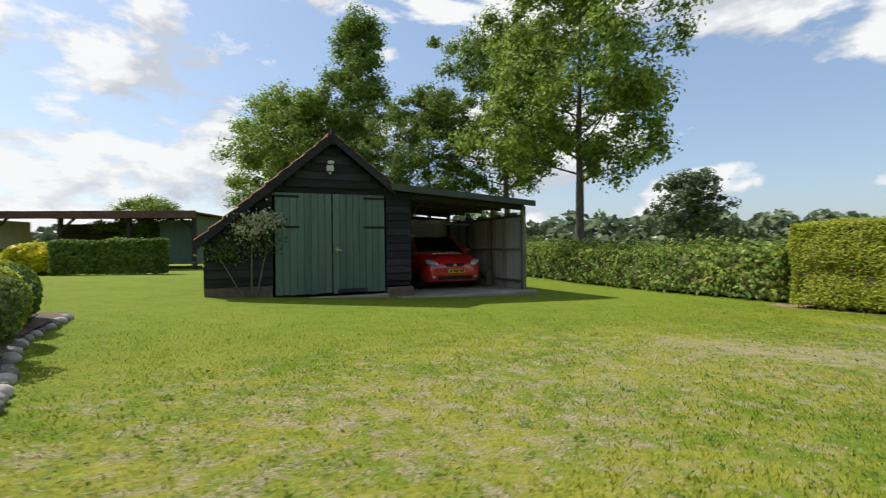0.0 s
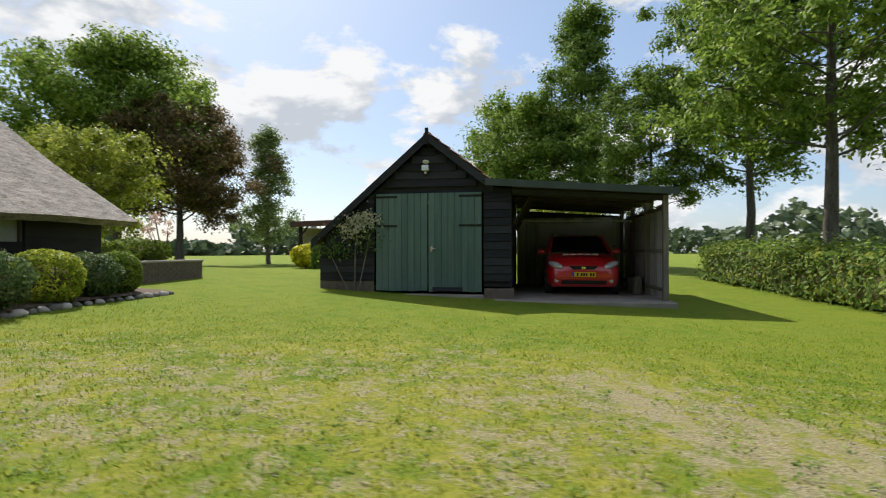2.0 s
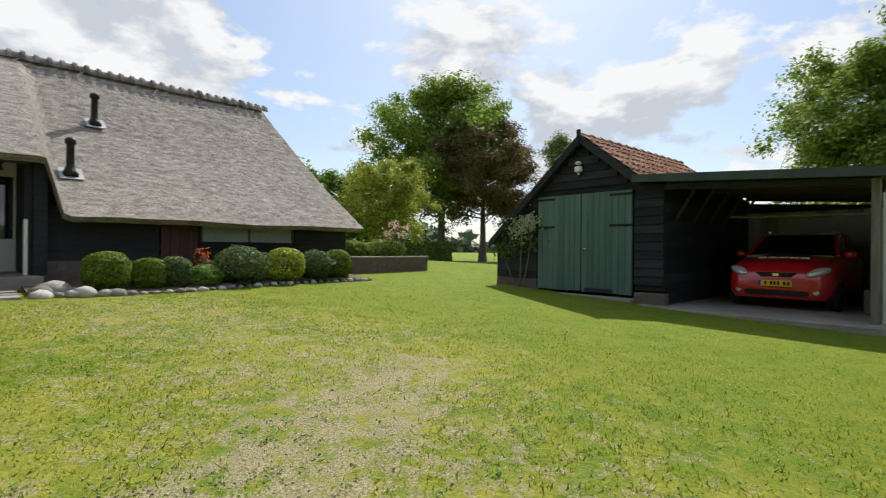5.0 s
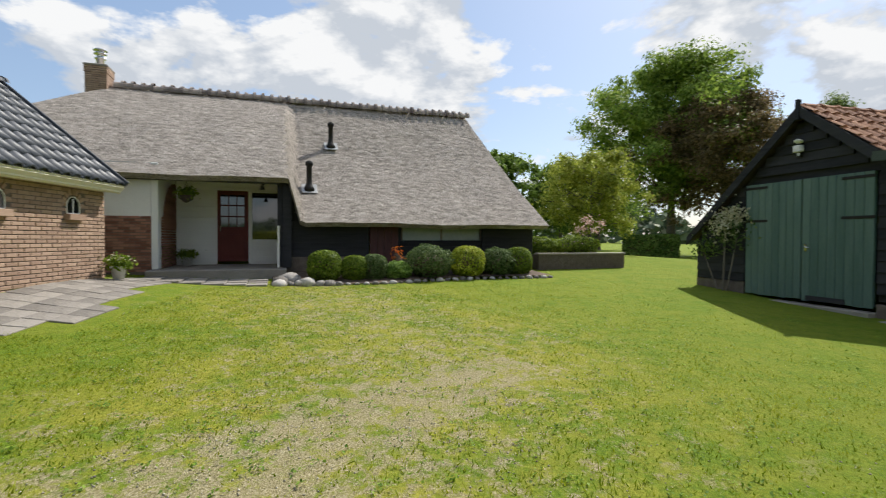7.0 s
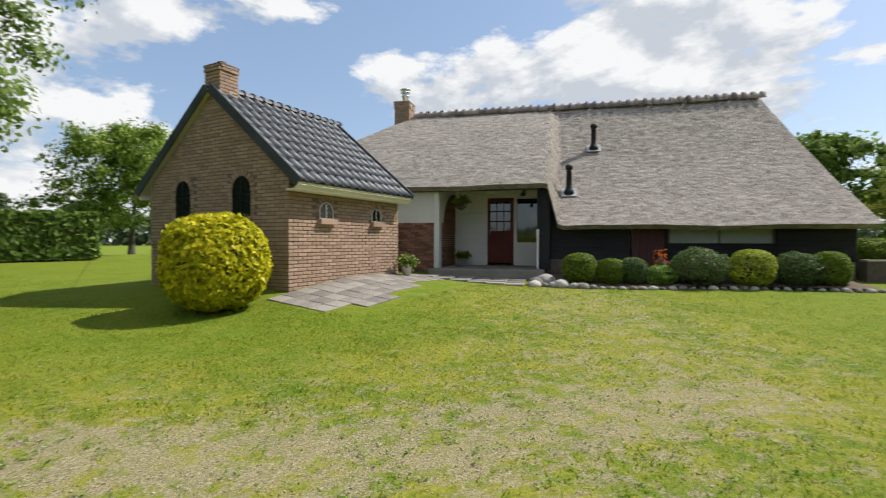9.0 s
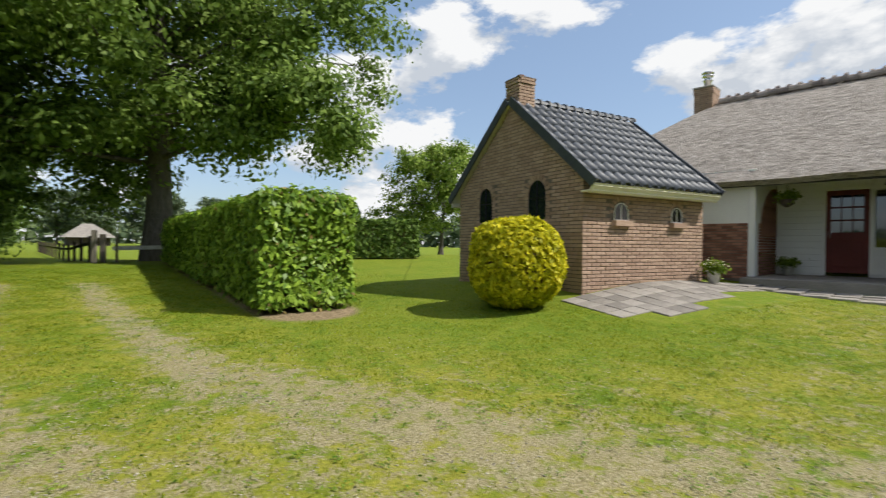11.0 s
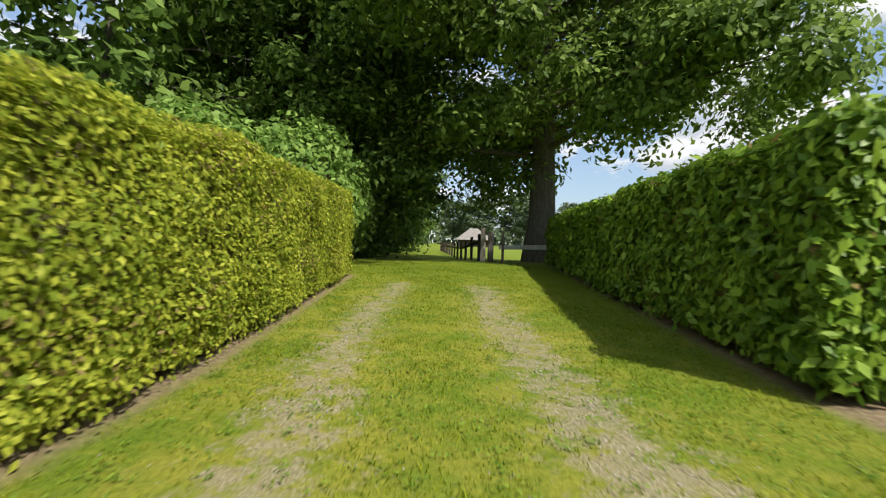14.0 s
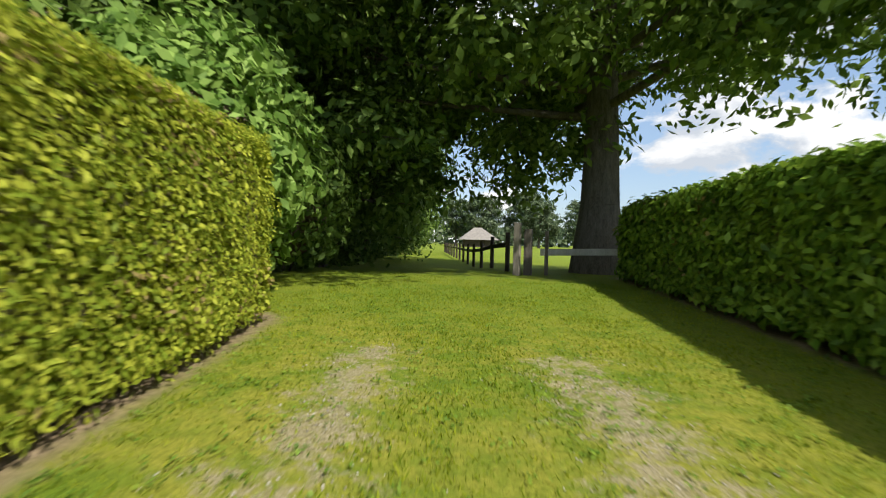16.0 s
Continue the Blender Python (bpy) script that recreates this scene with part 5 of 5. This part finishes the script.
wood3 = tree_meshes(17, 14.5, 0.22, 1.6, 4.4, 18000, 0.21, "dome", 0.03, 0.65, skirt=0.5)
wood2 = tree_meshes(8, 12.5, 0.17, 1.2, 3.6, 38000, 0.145, "dome", 0.04, 0.6, skirt=0.5)
for i in range(1, 14):
    f = 3.6 * i
    x, y = 18.5 + 0.43 * f + (0.6 if i % 2 else -0.2), -8.2 - 0.90 * f
    tree("woodland_tree", "tall dark tree in the wood beside the track", x, y, wood1 if i % 2 else wood2, "l_dark", 47 * i, 1.0, "trees of the wood beside the track")
for i in range(7):
    f = 5.0 * i
    tree("woodland_tree", "tall dark tree in the wood beside the track", 23.5 + 0.43 * f, -6.0 - 0.90 * f, wood3, "l_dark", 80 * i + 20, 1.05, "trees of the wood beside the track")
for i, (x, y, r, h) in enumerate(((17.0, -6.4, 1.6, 3.5), (16.6, -3.2, 1.5, 3.0), (16.2, -0.6, 1.3, 2.5), (18.6, -9.8, 1.5, 3.2), (20.2, -13.0, 1.3, 2.6), (21.8, -16.6, 1.4, 2.6), (23.6, -20.4, 1.4, 2.6), (25.6, -24.6, 1.4, 2.6), (27.6, -29.0, 1.5, 2.8))):
    shrub("elder_shrub", "leafy green elder at the wood's edge", x, y, r, r, h, "l_elder" if i < 3 else "l_dark", 9000, 0.105, 60 + i, rough=0.16)

# far woods round the fields
rng = np.random.default_rng(9)
P, Nn = [], []
for a in np.arange(0, 360, 0.8):
    R_ = 190 + 45 * math.sin(a * 0.07) + 30 * noise.noise((a * 0.05, 1.0, 0))
    hh = 9 + 7 * noise.noise((a * 0.11, 5.0, 0)) + 4 * noise.noise((a * 0.6, 2.0, 0))
    if noise.noise((a * 0.03, 9.0, 0)) < -0.34:
        hh *= 0.3
    for _ in range(46):
        z = rng.uniform(0, 1) ** 0.8 * max(hh, 2.0)
        rr_ = R_ + rng.uniform(-8, 8)
        P.append((rr_ * math.cos(radians(a)) + rng.normal(0, 1.2), rr_ * math.sin(radians(a)) + rng.normal(0, 1.2), z))
P = np.array(P)
Nn = np.column_stack([-P[:, 0], -P[:, 1], np.full(len(P), 120.0)])
Nn /= np.linalg.norm(Nn, axis=1)[:, None]
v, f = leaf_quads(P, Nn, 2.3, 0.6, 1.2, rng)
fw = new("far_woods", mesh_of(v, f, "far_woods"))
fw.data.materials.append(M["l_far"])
tagged(fw, "distant line of woods beyond the fields", "woods", kind="stuff")


# ---- patio, bed edging, planter, fence, far buildings ----
def patio():
    pa = thing("patio", "terrace of worn grey paving slabs", "patio", OUT, kind="structure")
    for i in range(-1, 17):
        for j in range(6):
            x0, y0 = -0.20 + i * 0.30, -0.04 - (j + 1) * 0.30
            if -(y0 + 0.1) > 1.62 - 0.23 * (x0 - 0.1) or x0 + 0.3 > 4.7 or (i < 1 and j > 3):
                continue
            c = OUT @ Vector((x0 + 0.15, y0 + 0.15, 0))
            nrm = Vector(((gz1(c.x - 0.3, c.y) - gz1(c.x + 0.3, c.y)) / 0.6, (gz1(c.x, c.y - 0.3) - gz1(c.x, c.y + 0.3)) / 0.6, 1.0)).normalized()
            lie = Vector((0, 0, 1)).rotation_difference(OUT.to_3x3().inverted() @ nrm).to_matrix().to_4x4()
            part("paving_slab", box(-0.146, 0.146, -0.146, 0.146, -0.06, 0.018, 0.006), M["slab"], pa, at=Matrix.Translation((x0 + 0.15, y0 + 0.15, gz1(c.x, c.y) + RNG.uniform(-0.004, 0.004))) @ lie @ pose(0, 0, 0, RNG.uniform(-0.4, 0.4), RNG.uniform(-0.4, 0.4), RNG.uniform(-0.5, 0.5)))


def porch_path():
    pp = thing("porch_paving", "dark worn paving slabs before the porch", "paving", HOUSE, kind="structure")
    for i in range(6):
        for j in range(3):
            x0, y0 = -0.7 + i * 0.40, 0.86 + j * 0.38
            c = HOUSE @ Vector((x0, y0, 0))
            part("paving_slab", box(-0.195, 0.195, -0.185, 0.185, -0.08, 0.02, 0.006), M["slab"], pp, at=pose(x0, y0, gz1(c.x, c.y) + 0.01 + RNG.uniform(-0.004, 0.004), RNG.uniform(-0.6, 0.6), RNG.uniform(-0.6, 0.6), RNG.uniform(-0.6, 0.6)))


patio()
porch_path()


def stone_mesh(seed):
    bm = bmesh.new()
    bmesh.ops.create_icosphere(bm, subdivisions=2, radius=1.0)
    for v in bm.verts:
        v.co *= 1 + 0.25 * noise.noise(v.co * 1.4 + Vector((seed * 3, 0, 0)))
        v.co.z *= 0.65
    me = bpy.data.meshes.new("stone")
    bm.to_mesh(me)
    me.materials.append(M["stone"])
    me.polygons.foreach_set("use_smooth", [True] * len(me.polygons))
    return me


stones = [stone_mesh(i) for i in range(4)]
for i in range(34):
    s = 1.75 + i * 0.20
    q = HOUSE @ Vector((s, 0.78 + 0.10 * math.sin(s * 1.3) + 0.075 * (s - 1.5), 0))
    big = 0.075 if i > 6 else 0.13
    st_ = tagged(new("edging_stone", stones[i % 4]), "rounded field stone edging the flower bed", "stone", "stones along the bed")
    st_.matrix_world = pose(q.x, q.y, gz1(q.x, q.y) + 0.02, RNG.uniform(-20, 20), RNG.uniform(-20, 20), RNG.uniform(0, 360)) @ Matrix.Scale(big * RNG.uniform(0.7, 1.35), 4)
for s, y, r in ((1.95, 1.35, 0.26), (1.75, 1.05, 0.18), (2.3, 0.86, 0.18)):
    q = HOUSE @ Vector((s, y, 0))
    st_ = tagged(new("boulder", stones[1]), "large rounded boulder by the porch", "stone")
    st_.matrix_world = pose(q.x, q.y, gz1(q.x, q.y) + 0.06, 0, 0, 60 * s) @ Matrix.Scale(r, 4)
bm = bmesh.new()
bedx, rows_ = np.linspace(1.6, 8.4, 37), []
for s in bedx:
    r_ = []
    for y in (0.80 + 0.075 * (s - 1.5) + 0.10 * math.sin(s * 1.3), 1.45, 1.9, 2.95):
        q = HOUSE @ Vector((s, y, 0))
        r_.append(bm.verts.new((q.x, q.y, gz1(q.x, q.y) + (0.03 if y < 1 else 0.07))))
    rows_.append(r_)
for a, b in zip(rows_, rows_[1:]):
    for i in range(3):
        bm.faces.new((a[i], b[i], b[i + 1], a[i + 1]))
tagged(part("flower_bed", bm, M["soil"]), "dark mulched soil of the flower bed", "flower bed", kind="structure")


def brick_planter():
    pl = thing("brick_planter", "low dark brick planter beside the house", "planter", HOUSE)
    for x0, x1, y0, y1 in ((8.9, 11.9, 2.75, 2.95), (11.7, 11.9, 2.95, 6.0), (8.9, 9.1, 2.95, 6.0)):
        part("wall", box(x0, x1, y0, y1, 0.2, 0.86), M["mortar"], pl)
    bm = bmesh.new()
    for k in range(9):
        z = 0.30 + k * 0.0635
        x = 8.9 - (0.1 if k % 2 else 0)
        while x < 11.9:
            box(max(x, 8.9), min(x + 0.205, 11.9), 2.735, 2.76, z, z + 0.05, bm=bm)
            x += 0.217
    tagged(part("brickwork", bm, M["mortar"], pl), kind="stuff")
    part("coping", box(8.88, 11.93, 2.71, 2.98, 0.86, 0.91, 0.01), M["concrete"], pl)
    part("fill", box(9.1, 11.7, 2.95, 6.0, 0.2, 0.8), M["soil"], pl)
    for i, (s, y, r, h) in enumerate(((9.45, 3.7, 0.62, 0.62), (10.8, 3.75, 0.78, 0.66), (11.45, 4.7, 0.45, 0.4))):
        q = HOUSE @ Vector((s, y, 0))
        shrub("mounded_conifer", "low mounded green conifer in the planter", q.x, q.y, r, r, h, "l_shrub", 5200, 0.045, 80 + i, z0=0.78, shape="ball")
    q = HOUSE @ Vector((11.2, 3.3, 0))
    rs = thing("rose_bush", "tall rose with pale pink blooms", "rose", pose(q.x, q.y, 0.78))
    rg = np.random.default_rng(88)
    for i in range(6):
        e = (rg.normal(0, 0.22), rg.normal(0, 0.22), rg.uniform(0.7, 1.25))
        part("stem", rod((0, 0, 0), e, 0.012, 0.007, 6), M["bark"], rs)
        pts = np.array(e) + rg.normal(0, 0.07, (40, 3))
        v, f = leaf_quads(pts, pts * 0 + [0, 0, 1], 0.05, 1.0, rng=rg)
        tagged(part("bloom", mesh_of(v, f, "bloom"), M["rose"], rs), kind="stuff")


brick_planter()


def pot_plant(x, y, z, flower, name, label, hang=False):
    pp = thing(name, label, "potted plant", pose(x, y, z))
    rg = np.random.default_rng(int(abs(x * 100)))
    if not hang:
        part("pot", lathe([(0.085, 0), (0.12, 0.2), (0.135, 0.2), (0.135, 0.235), (0.11, 0.235), (0.1, 0.2)], 16), M["terracotta"], pp, "white plant pot", smooth=True)
    else:
        part("basket", lathe([(0.03, 0.05), (0.13, 0.12), (0.16, 0.22), (0.14, 0.22)], 14), M["darkwood"], pp)
        for a in (0, 2.1, 4.2):
            part("chain", rod((0.15 * math.cos(a), 0.15 * math.sin(a), 0.22), (0, 0, 0.55), 0.004, seg=5), M["iron"], pp)
    pts = rg.normal(0, 1, (520, 3)) * np.array([0.095, 0.095, 0.055]) + np.array([0, 0, 0.29])
    v, f = leaf_quads(pts, pts - [0, 0, 0.2], 0.05, rng=rg)
    tagged(part("leaves", mesh_of(v, f, "leaves"), M["l_shrub"], pp), kind="stuff")
    if flower:
        pts = rg.normal(0, 1, (90, 3)) * np.array([0.10, 0.10, 0.04]) + np.array([0, 0, 0.36])
        v, f = leaf_quads(pts, pts * 0 + [0, 0, 1.0], 0.04, rng=rg)
        tagged(part("flowers", mesh_of(v, f, "flowers"), M["blossom"], pp), kind="stuff")


q = OUT @ Vector((3.15, -0.28, 0))
pot_plant(q.x, q.y, gz1(q.x, q.y) + 0.03, True, "flower_pot", "white pot with pale flowers on the terrace")
q = HOUSE @ Vector((-0.5, 4.2, 0))
pot_plant(q.x, q.y, 0.60, False, "flower_pot", "white pot with green plant in the porch")
q = HOUSE @ Vector((-0.35, 3.1, 0))
pot_plant(q.x, q.y, 2.10, False, "hanging_basket", "hanging basket with trailing green plant", True)
q = HOUSE @ Vector((0.95, 4.35, 0))
pl = thing("porch_lamp", "small black lamp under the porch beam", "lamp", pose(*(HOUSE @ Vector((1.35, 2.66, 2.6)))))
part("lamp_arm", rod((0, 0.06, 0), (0, 0, 0), 0.02), M["iron"], pl)
part("lamp_shade", lathe([(0.03, -0.02), (0.07, -0.12), (0.05, -0.13)], 12), M["iron"], pl)

shrub("yellow_shrub", "yellow-green bush behind the carport roof", -3.2, 21.5, 1.7, 1.5, 3.6, "l_olive", 5000, 0.13, 95, rough=0.14)
for i, (u_, v_, r_, h_) in enumerate(((6.2, 1.5, 0.10, 0.42), (6.2, 2.2, 0.12, 0.36))):
    can = thing("canister", "small weathered drum by the carport wall", "drum", SHED @ pose(u_, v_, 0.05))
    part("drum", lathe([(r_ * 0.95, 0), (r_, 0.02), (r_, h_ - 0.02), (r_ * 0.95, h_), (r_ * 0.5, h_ + 0.01)], 16), M["oldwood"], can, smooth=True)
    part("lid", lathe([(r_ * 0.4, h_), (r_ * 0.4, h_ + 0.04), (r_ * 0.3, h_ + 0.05)], 10), M["iron"], can)

# washing line from the outbuilding to the apple tree
wl_ = thing("washing_line", "thin pale washing line tied behind the outbuilding", "washing line")
qa, qb = OUT @ Vector((-0.01, 3.70, 1.95)), Vector((1.2, -17.0, 2.3))
part("line", rod(qa, qb, 0.008, seg=5), M["white"], wl_)
part("hook", rod(qa, qa + (OUT.to_3x3() @ Vector((0.08, 0, 0))), 0.012, seg=6), M["iron"], wl_)

# climber on the shed front
cl_ = thing("climbing_shrub", "bare-stemmed climber with pale blossom on the shed", "climber", SHED)
rg = np.random.default_rng(31)
for p0, p1, r in (((-0.62, -0.14, 0.1), (-1.15, -0.12, 1.12), 0.02), ((-0.5, -0.14, 0.1), (-0.48, -0.12, 1.55), 0.026), ((-0.42, -0.14, 0.1), (-0.16, -0.12, 1.35), 0.018)):
    part("stem", rod(p0, p1, r, r * 0.5, 7), M["oldwood"], cl_)
for c, n_, sd, mt, nm in (((-0.45, -0.18, 1.72), 420, (0.2, 0.07, 0.16), "blossom", "blossom"), ((-0.2, -0.16, 1.85), 200, (0.14, 0.06, 0.1), "blossom", "blossom"), ((-1.0, -0.14, 1.15), 160, (0.22, 0.05, 0.12), "l_dark", "leaves"), ((-0.4, -0.15, 1.5), 420, (0.3, 0.07, 0.22), "l_lav", "leaves")):
    pts = rg.normal(0, 1, (n_, 3)) * np.array(sd) + np.array(c)
    pts[:, 1] = np.minimum(pts[:, 1], -0.08)
    v, f = leaf_quads(pts, pts * 0 + [0, -1, 0.4], 0.05, 0.9, rng=rg)
    tagged(part(nm, mesh_of(v, f, nm), M[mt], cl_), kind="stuff")


def post_fence():
    d = Vector((0.435, -0.90, 0))
    fe = thing("rail_fence", "weathered post and rail fence along the track", "fence")
    p0 = Vector((14.45, -12.2, 0))
    for i, (dx, dy, h, w) in enumerate(((-0.10, 0.25, 1.08, 0.13), (-0.28, 0.05, 0.95, 0.15), (-0.62, -0.15, 0.92, 0.07))):
        x, y = p0.x + dx, p0.y + dy
        part("gate_post", beam((x, y, gz1(x, y) - 0.2), (x, y, gz1(x, y) + h), w), M["oldwood"], fe, "weathered split post")
    last = None
    for i in range(15):
        p = p0 + d * (2.6 * i + 1.0)
        z = gz1(p.x, p.y)
        part("post", beam((p.x, p.y, z - 0.2), (p.x, p.y, z + 0.9), 0.09), M["darkwood"], fe)
        if last is not None:
            part("rail", beam((last[0], last[1], last[2] + 0.62), (p.x, p.y, z + 0.62), 0.05, 0.11), M["darkwood"] if i < 3 else M["oldwood"], fe)
        last = (p.x, p.y, z)
    a = (p0.x - 0.5, p0.y - 0.1, gz1(p0.x, p0.y) + 0.48)
    tape = thing("white_rail", "white board nailed between post and oak", "rail")
    part("board", beam(a, (12.2, -12.9, gz1(12.2, -12.9) + 0.52), 0.03, 0.14), M["whitewood"], tape)


post_fence()


def stable():
    m = frame_m((-22.0, 23.6), (0.995, 0.10), 0.42)
    sb = thing("open_stable", "low open stable with rusty brown roof edge", "stable", m)
    Ls, Ds = 9.4, 5.0
    part("roof", prism([(-0.4, 2.62), (Ls + 0.3, 2.55), (Ls + 0.3, 2.62), (-0.4, 2.70)], -0.5, Ds), M["rust"], sb)
    part("fascia", box(-0.4, Ls + 0.3, -0.56, -0.5, 2.32, 2.68), M["rust"], sb, "dark red-brown fascia")
    for x in (0, 3.1, 6.3, Ls):
        part("post", beam((x, 0, -0.4), (x, 0, 2.5), 0.18), M["darkwood"], sb)
        part("brace", beam((x, 0, 1.7), (x + (0.7 if x < Ls else -0.7), 0, 2.4), 0.1), M["darkwood"], sb)
    for z in (0.5, 1.0, 1.5, 2.0):
        part("back_board", box(0, 7.0, Ds - 0.1, Ds - 0.06, z - 0.2, z + 0.2, 0.01), M["darkwood"], sb)
    part("back_wall", box(-0.05, Ls, Ds - 0.05, Ds, 0, 2.3), M["darkwood"], sb)
    part("back_panel", box(3.8, 5.4, Ds - 0.14, Ds - 0.11, 0.9, 2.0), M["white"], sb, "pale panel in the back wall")
    part("end_wall", box(Ls - 0.1, Ls, 0, Ds, 0, 2.5), M["green"], sb)
    part("side_panel", box(7.2, Ls - 0.1, 1.2, 1.3, 0, 2.3), M["green"], sb, "dark green boarded stall")
    part("side_wall", box(-0.05, 0.05, 0.3, 2.4, 0.9, 2.3), M["cream"], sb)


stable()


def far_farm():
    fm = thing("far_farmhouse", "distant farm building with steep grey pyramid roof", "house", frame_m((51.0, -112.0), (0.9, 0.43), 0.2))
    part("wall", box(-3.6, 3.6, -3, 3, 0, 2.0), M["darkwood"], fm)
    bm = bmesh.new()
    a = [bm.verts.new(p) for p in ((-4.6, -4, 1.7), (4.6, -4, 1.7), (4.6, 4, 1.7), (-4.6, 4, 1.7))]
    b = [bm.verts.new(p) for p in ((-0.9, 0, 4.6), (0.9, 0, 4.6))]
    for f in ((a[0], a[1], b[1], b[0]), (a[1], a[2], b[1]), (a[2], a[3], b[0], b[1]), (a[3], a[0], b[0])):
        bm.faces.new(f)
    bm.faces.new(a[::-1])
    part("roof", bm, M["slab"], fm, "grey tiled roof")
    for x in (-2, 0, 2):
        w = part("window", box(x - 0.4, x + 0.4, -3.03, -3.0, 0.8, 1.6), M["glass"], fm)
        part("window_frame", box(x - 0.45, x + 0.45, -3.02, -3.005, 0.72, 1.68), M["white"], w)
    for i, (x, y, s) in enumerate(((58, -135, 1.5), (40, -128, 1.3), (28, -120, 1.2), (68, -140, 1.5), (14, -115, 1.1), (47, -142, 1.7), (-2, -108, 1.0), (-14, -100, 0.9))):
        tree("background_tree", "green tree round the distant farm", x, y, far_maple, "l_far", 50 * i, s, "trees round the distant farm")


far_farm()

# ---- grass and gravel ----
rg = np.random.default_rng(77)


WALKED = [(0, 1.5), (3.2, 3.0), (6.4, 4.6), (7.8, 5.6), (8.4, 5.0), (9.9, 1.6), (11.7, -2.2), (13.2, -5.6)]


def blades(count, hgt):
    """Grass blades, thickest where one walks and thinning out away from there."""
    x, y = rg.uniform(-8, 18, count), rg.uniform(-11, 14, count)
    near = np.exp(-((seg_dist(x, y, WALKED) / 4.6) ** 2))
    g = gravel_at(x, y)
    sel = (rg.uniform(0, 1, count) < near * (1.0 - 0.95 * g)) & (hedge_soil_at(x, y) < 0.3)
    x, y = x[sel], y[sel]
    tuft = np.array([noise.noise((a * 1.3, b * 1.3, 3.0)) + 0.6 * noise.noise((a * 4, b * 4, 8.0)) for a, b in zip(x, y)])
    keep = rg.uniform(0, 1, len(x)) < np.clip(0.75 + 0.9 * tuft, 0.15, 1)
    keep &= (seg_dist(x, y, [(-5.0, 10.2), (2.2, 13.5)]) > 0.45)
    lx, ly = (x - 3.38) * -0.972 + (y + 0.52) * -0.237, (x - 3.38) * 0.237 + (y + 0.52) * -0.972
    keep &= ~((lx > -0.4) & (lx < 4.8) & (ly > -1.75))
    x, y, tuft = x[keep], y[keep], tuft[keep]
    n = len(x)
    h = hgt * rg.uniform(0.5, 1.3, n) * (1 + 0.5 * np.clip(tuft, 0, 1))
    a = rg.uniform(0, 2 * np.pi, n)
    w = rg.uniform(0.004, 0.008, n)
    z = gz(x, y)
    lean = rg.normal(0, 0.7, (n, 2)) * h[:, None]
    V = np.empty((n, 3, 3))
    V[:, 0] = np.column_stack([x - np.cos(a) * w, y - np.sin(a) * w, z - 0.005])
    V[:, 1] = np.column_stack([x + np.cos(a) * w, y + np.sin(a) * w, z - 0.005])
    V[:, 2] = np.column_stack([x + lean[:, 0], y + lean[:, 1], z + h])
    return V.reshape(-1, 3)


Vg = blades(1000000, 0.022)
gr = new("grass", mesh_of(Vg, np.arange(len(Vg)).reshape(-1, 3), "grass"))
gr.data.materials.append(M["grass"])
tagged(gr, "short mown grass blades on the lawn", "grass", kind="stuff")

# clover and plantain: low leaf rosettes that speckle the turf
cx, cy = rg.uniform(-4, 16, 9000), rg.uniform(-9, 11, 9000)
ok = (rg.uniform(0, 1, 9000) < np.exp(-((seg_dist(cx, cy, WALKED) / 4.6) ** 2))) & (hedge_soil_at(cx, cy) < 0.3)
ux, uy = (cx - 3.38) * -0.972 + (cy + 0.52) * -0.237, (cx - 3.38) * 0.237 + (cy + 0.52) * -0.972
ok &= ~((ux > -0.5) & (ux < 4.9) & (uy > -1.8))
cx, cy = cx[ok], cy[ok]
sp = rg.uniform(0.02, 0.07, len(cx))
cx, cy, sp = (np.repeat(a_, 11) for a_ in (cx, cy, sp))
cx, cy = cx + rg.normal(0, 1, len(cx)) * sp, cy + rg.normal(0, 1, len(cx)) * sp
v, f = leaf_quads(np.column_stack([cx, cy, gz(cx, cy) + rg.uniform(0.01, 0.03, len(cx))]), np.tile([0.0, 0.0, 1.0], (len(cx), 1)), 0.017, 0.35, 1.3, rg)
clover = new("clover", mesh_of(v, f, "clover"))
clover.data.materials.append(M["l_clover"])
tagged(clover, "low dark green clover tufts in the lawn", "clover", kind="stuff")

# loose gravel stones in the worn patches
cnt = 130000
x, y = rg.uniform(-2, 14.5, cnt), rg.uniform(-6, 9, cnt)
g = gravel_at(x, y)
pn = np.array([noise.noise((a * 1.7, b * 1.7, 1.0)) for a, b in zip(x, y)])
keep = rg.uniform(0, 1, cnt) < g * np.clip(0.35 + 1.4 * pn, 0, 1) * 0.9
x, y = x[keep], y[keep]
n = len(x)
octa = np.array([(1, 0, 0), (0, 1, 0), (-1, 0, 0), (0, -1, 0), (0, 0, 0.7), (0, 0, -0.5)], float)
tri_ = np.array([(0, 1, 4), (1, 2, 4), (2, 3, 4), (3, 0, 4), (1, 0, 5), (2, 1, 5), (3, 2, 5), (0, 3, 5)])
sz = rg.uniform(0.003, 0.0095, n)
shape_ = octa[None] * rg.uniform(0.6, 1.3, (n, 6, 1)) * sz[:, None, None]
V = shape_ + np.column_stack([x, y, gz(x, y) + 0.003])[:, None, :]
Fp = (tri_[None] + (np.arange(n) * 6)[:, None, None]).reshape(-1, 3)
pb = new("gravel", mesh_of(V.reshape(-1, 3), Fp, "gravel"))
pb.data.materials.append(M["pebble"])
tagged(pb, "loose grey and white gravel stones in worn patches", "gravel", kind="stuff")
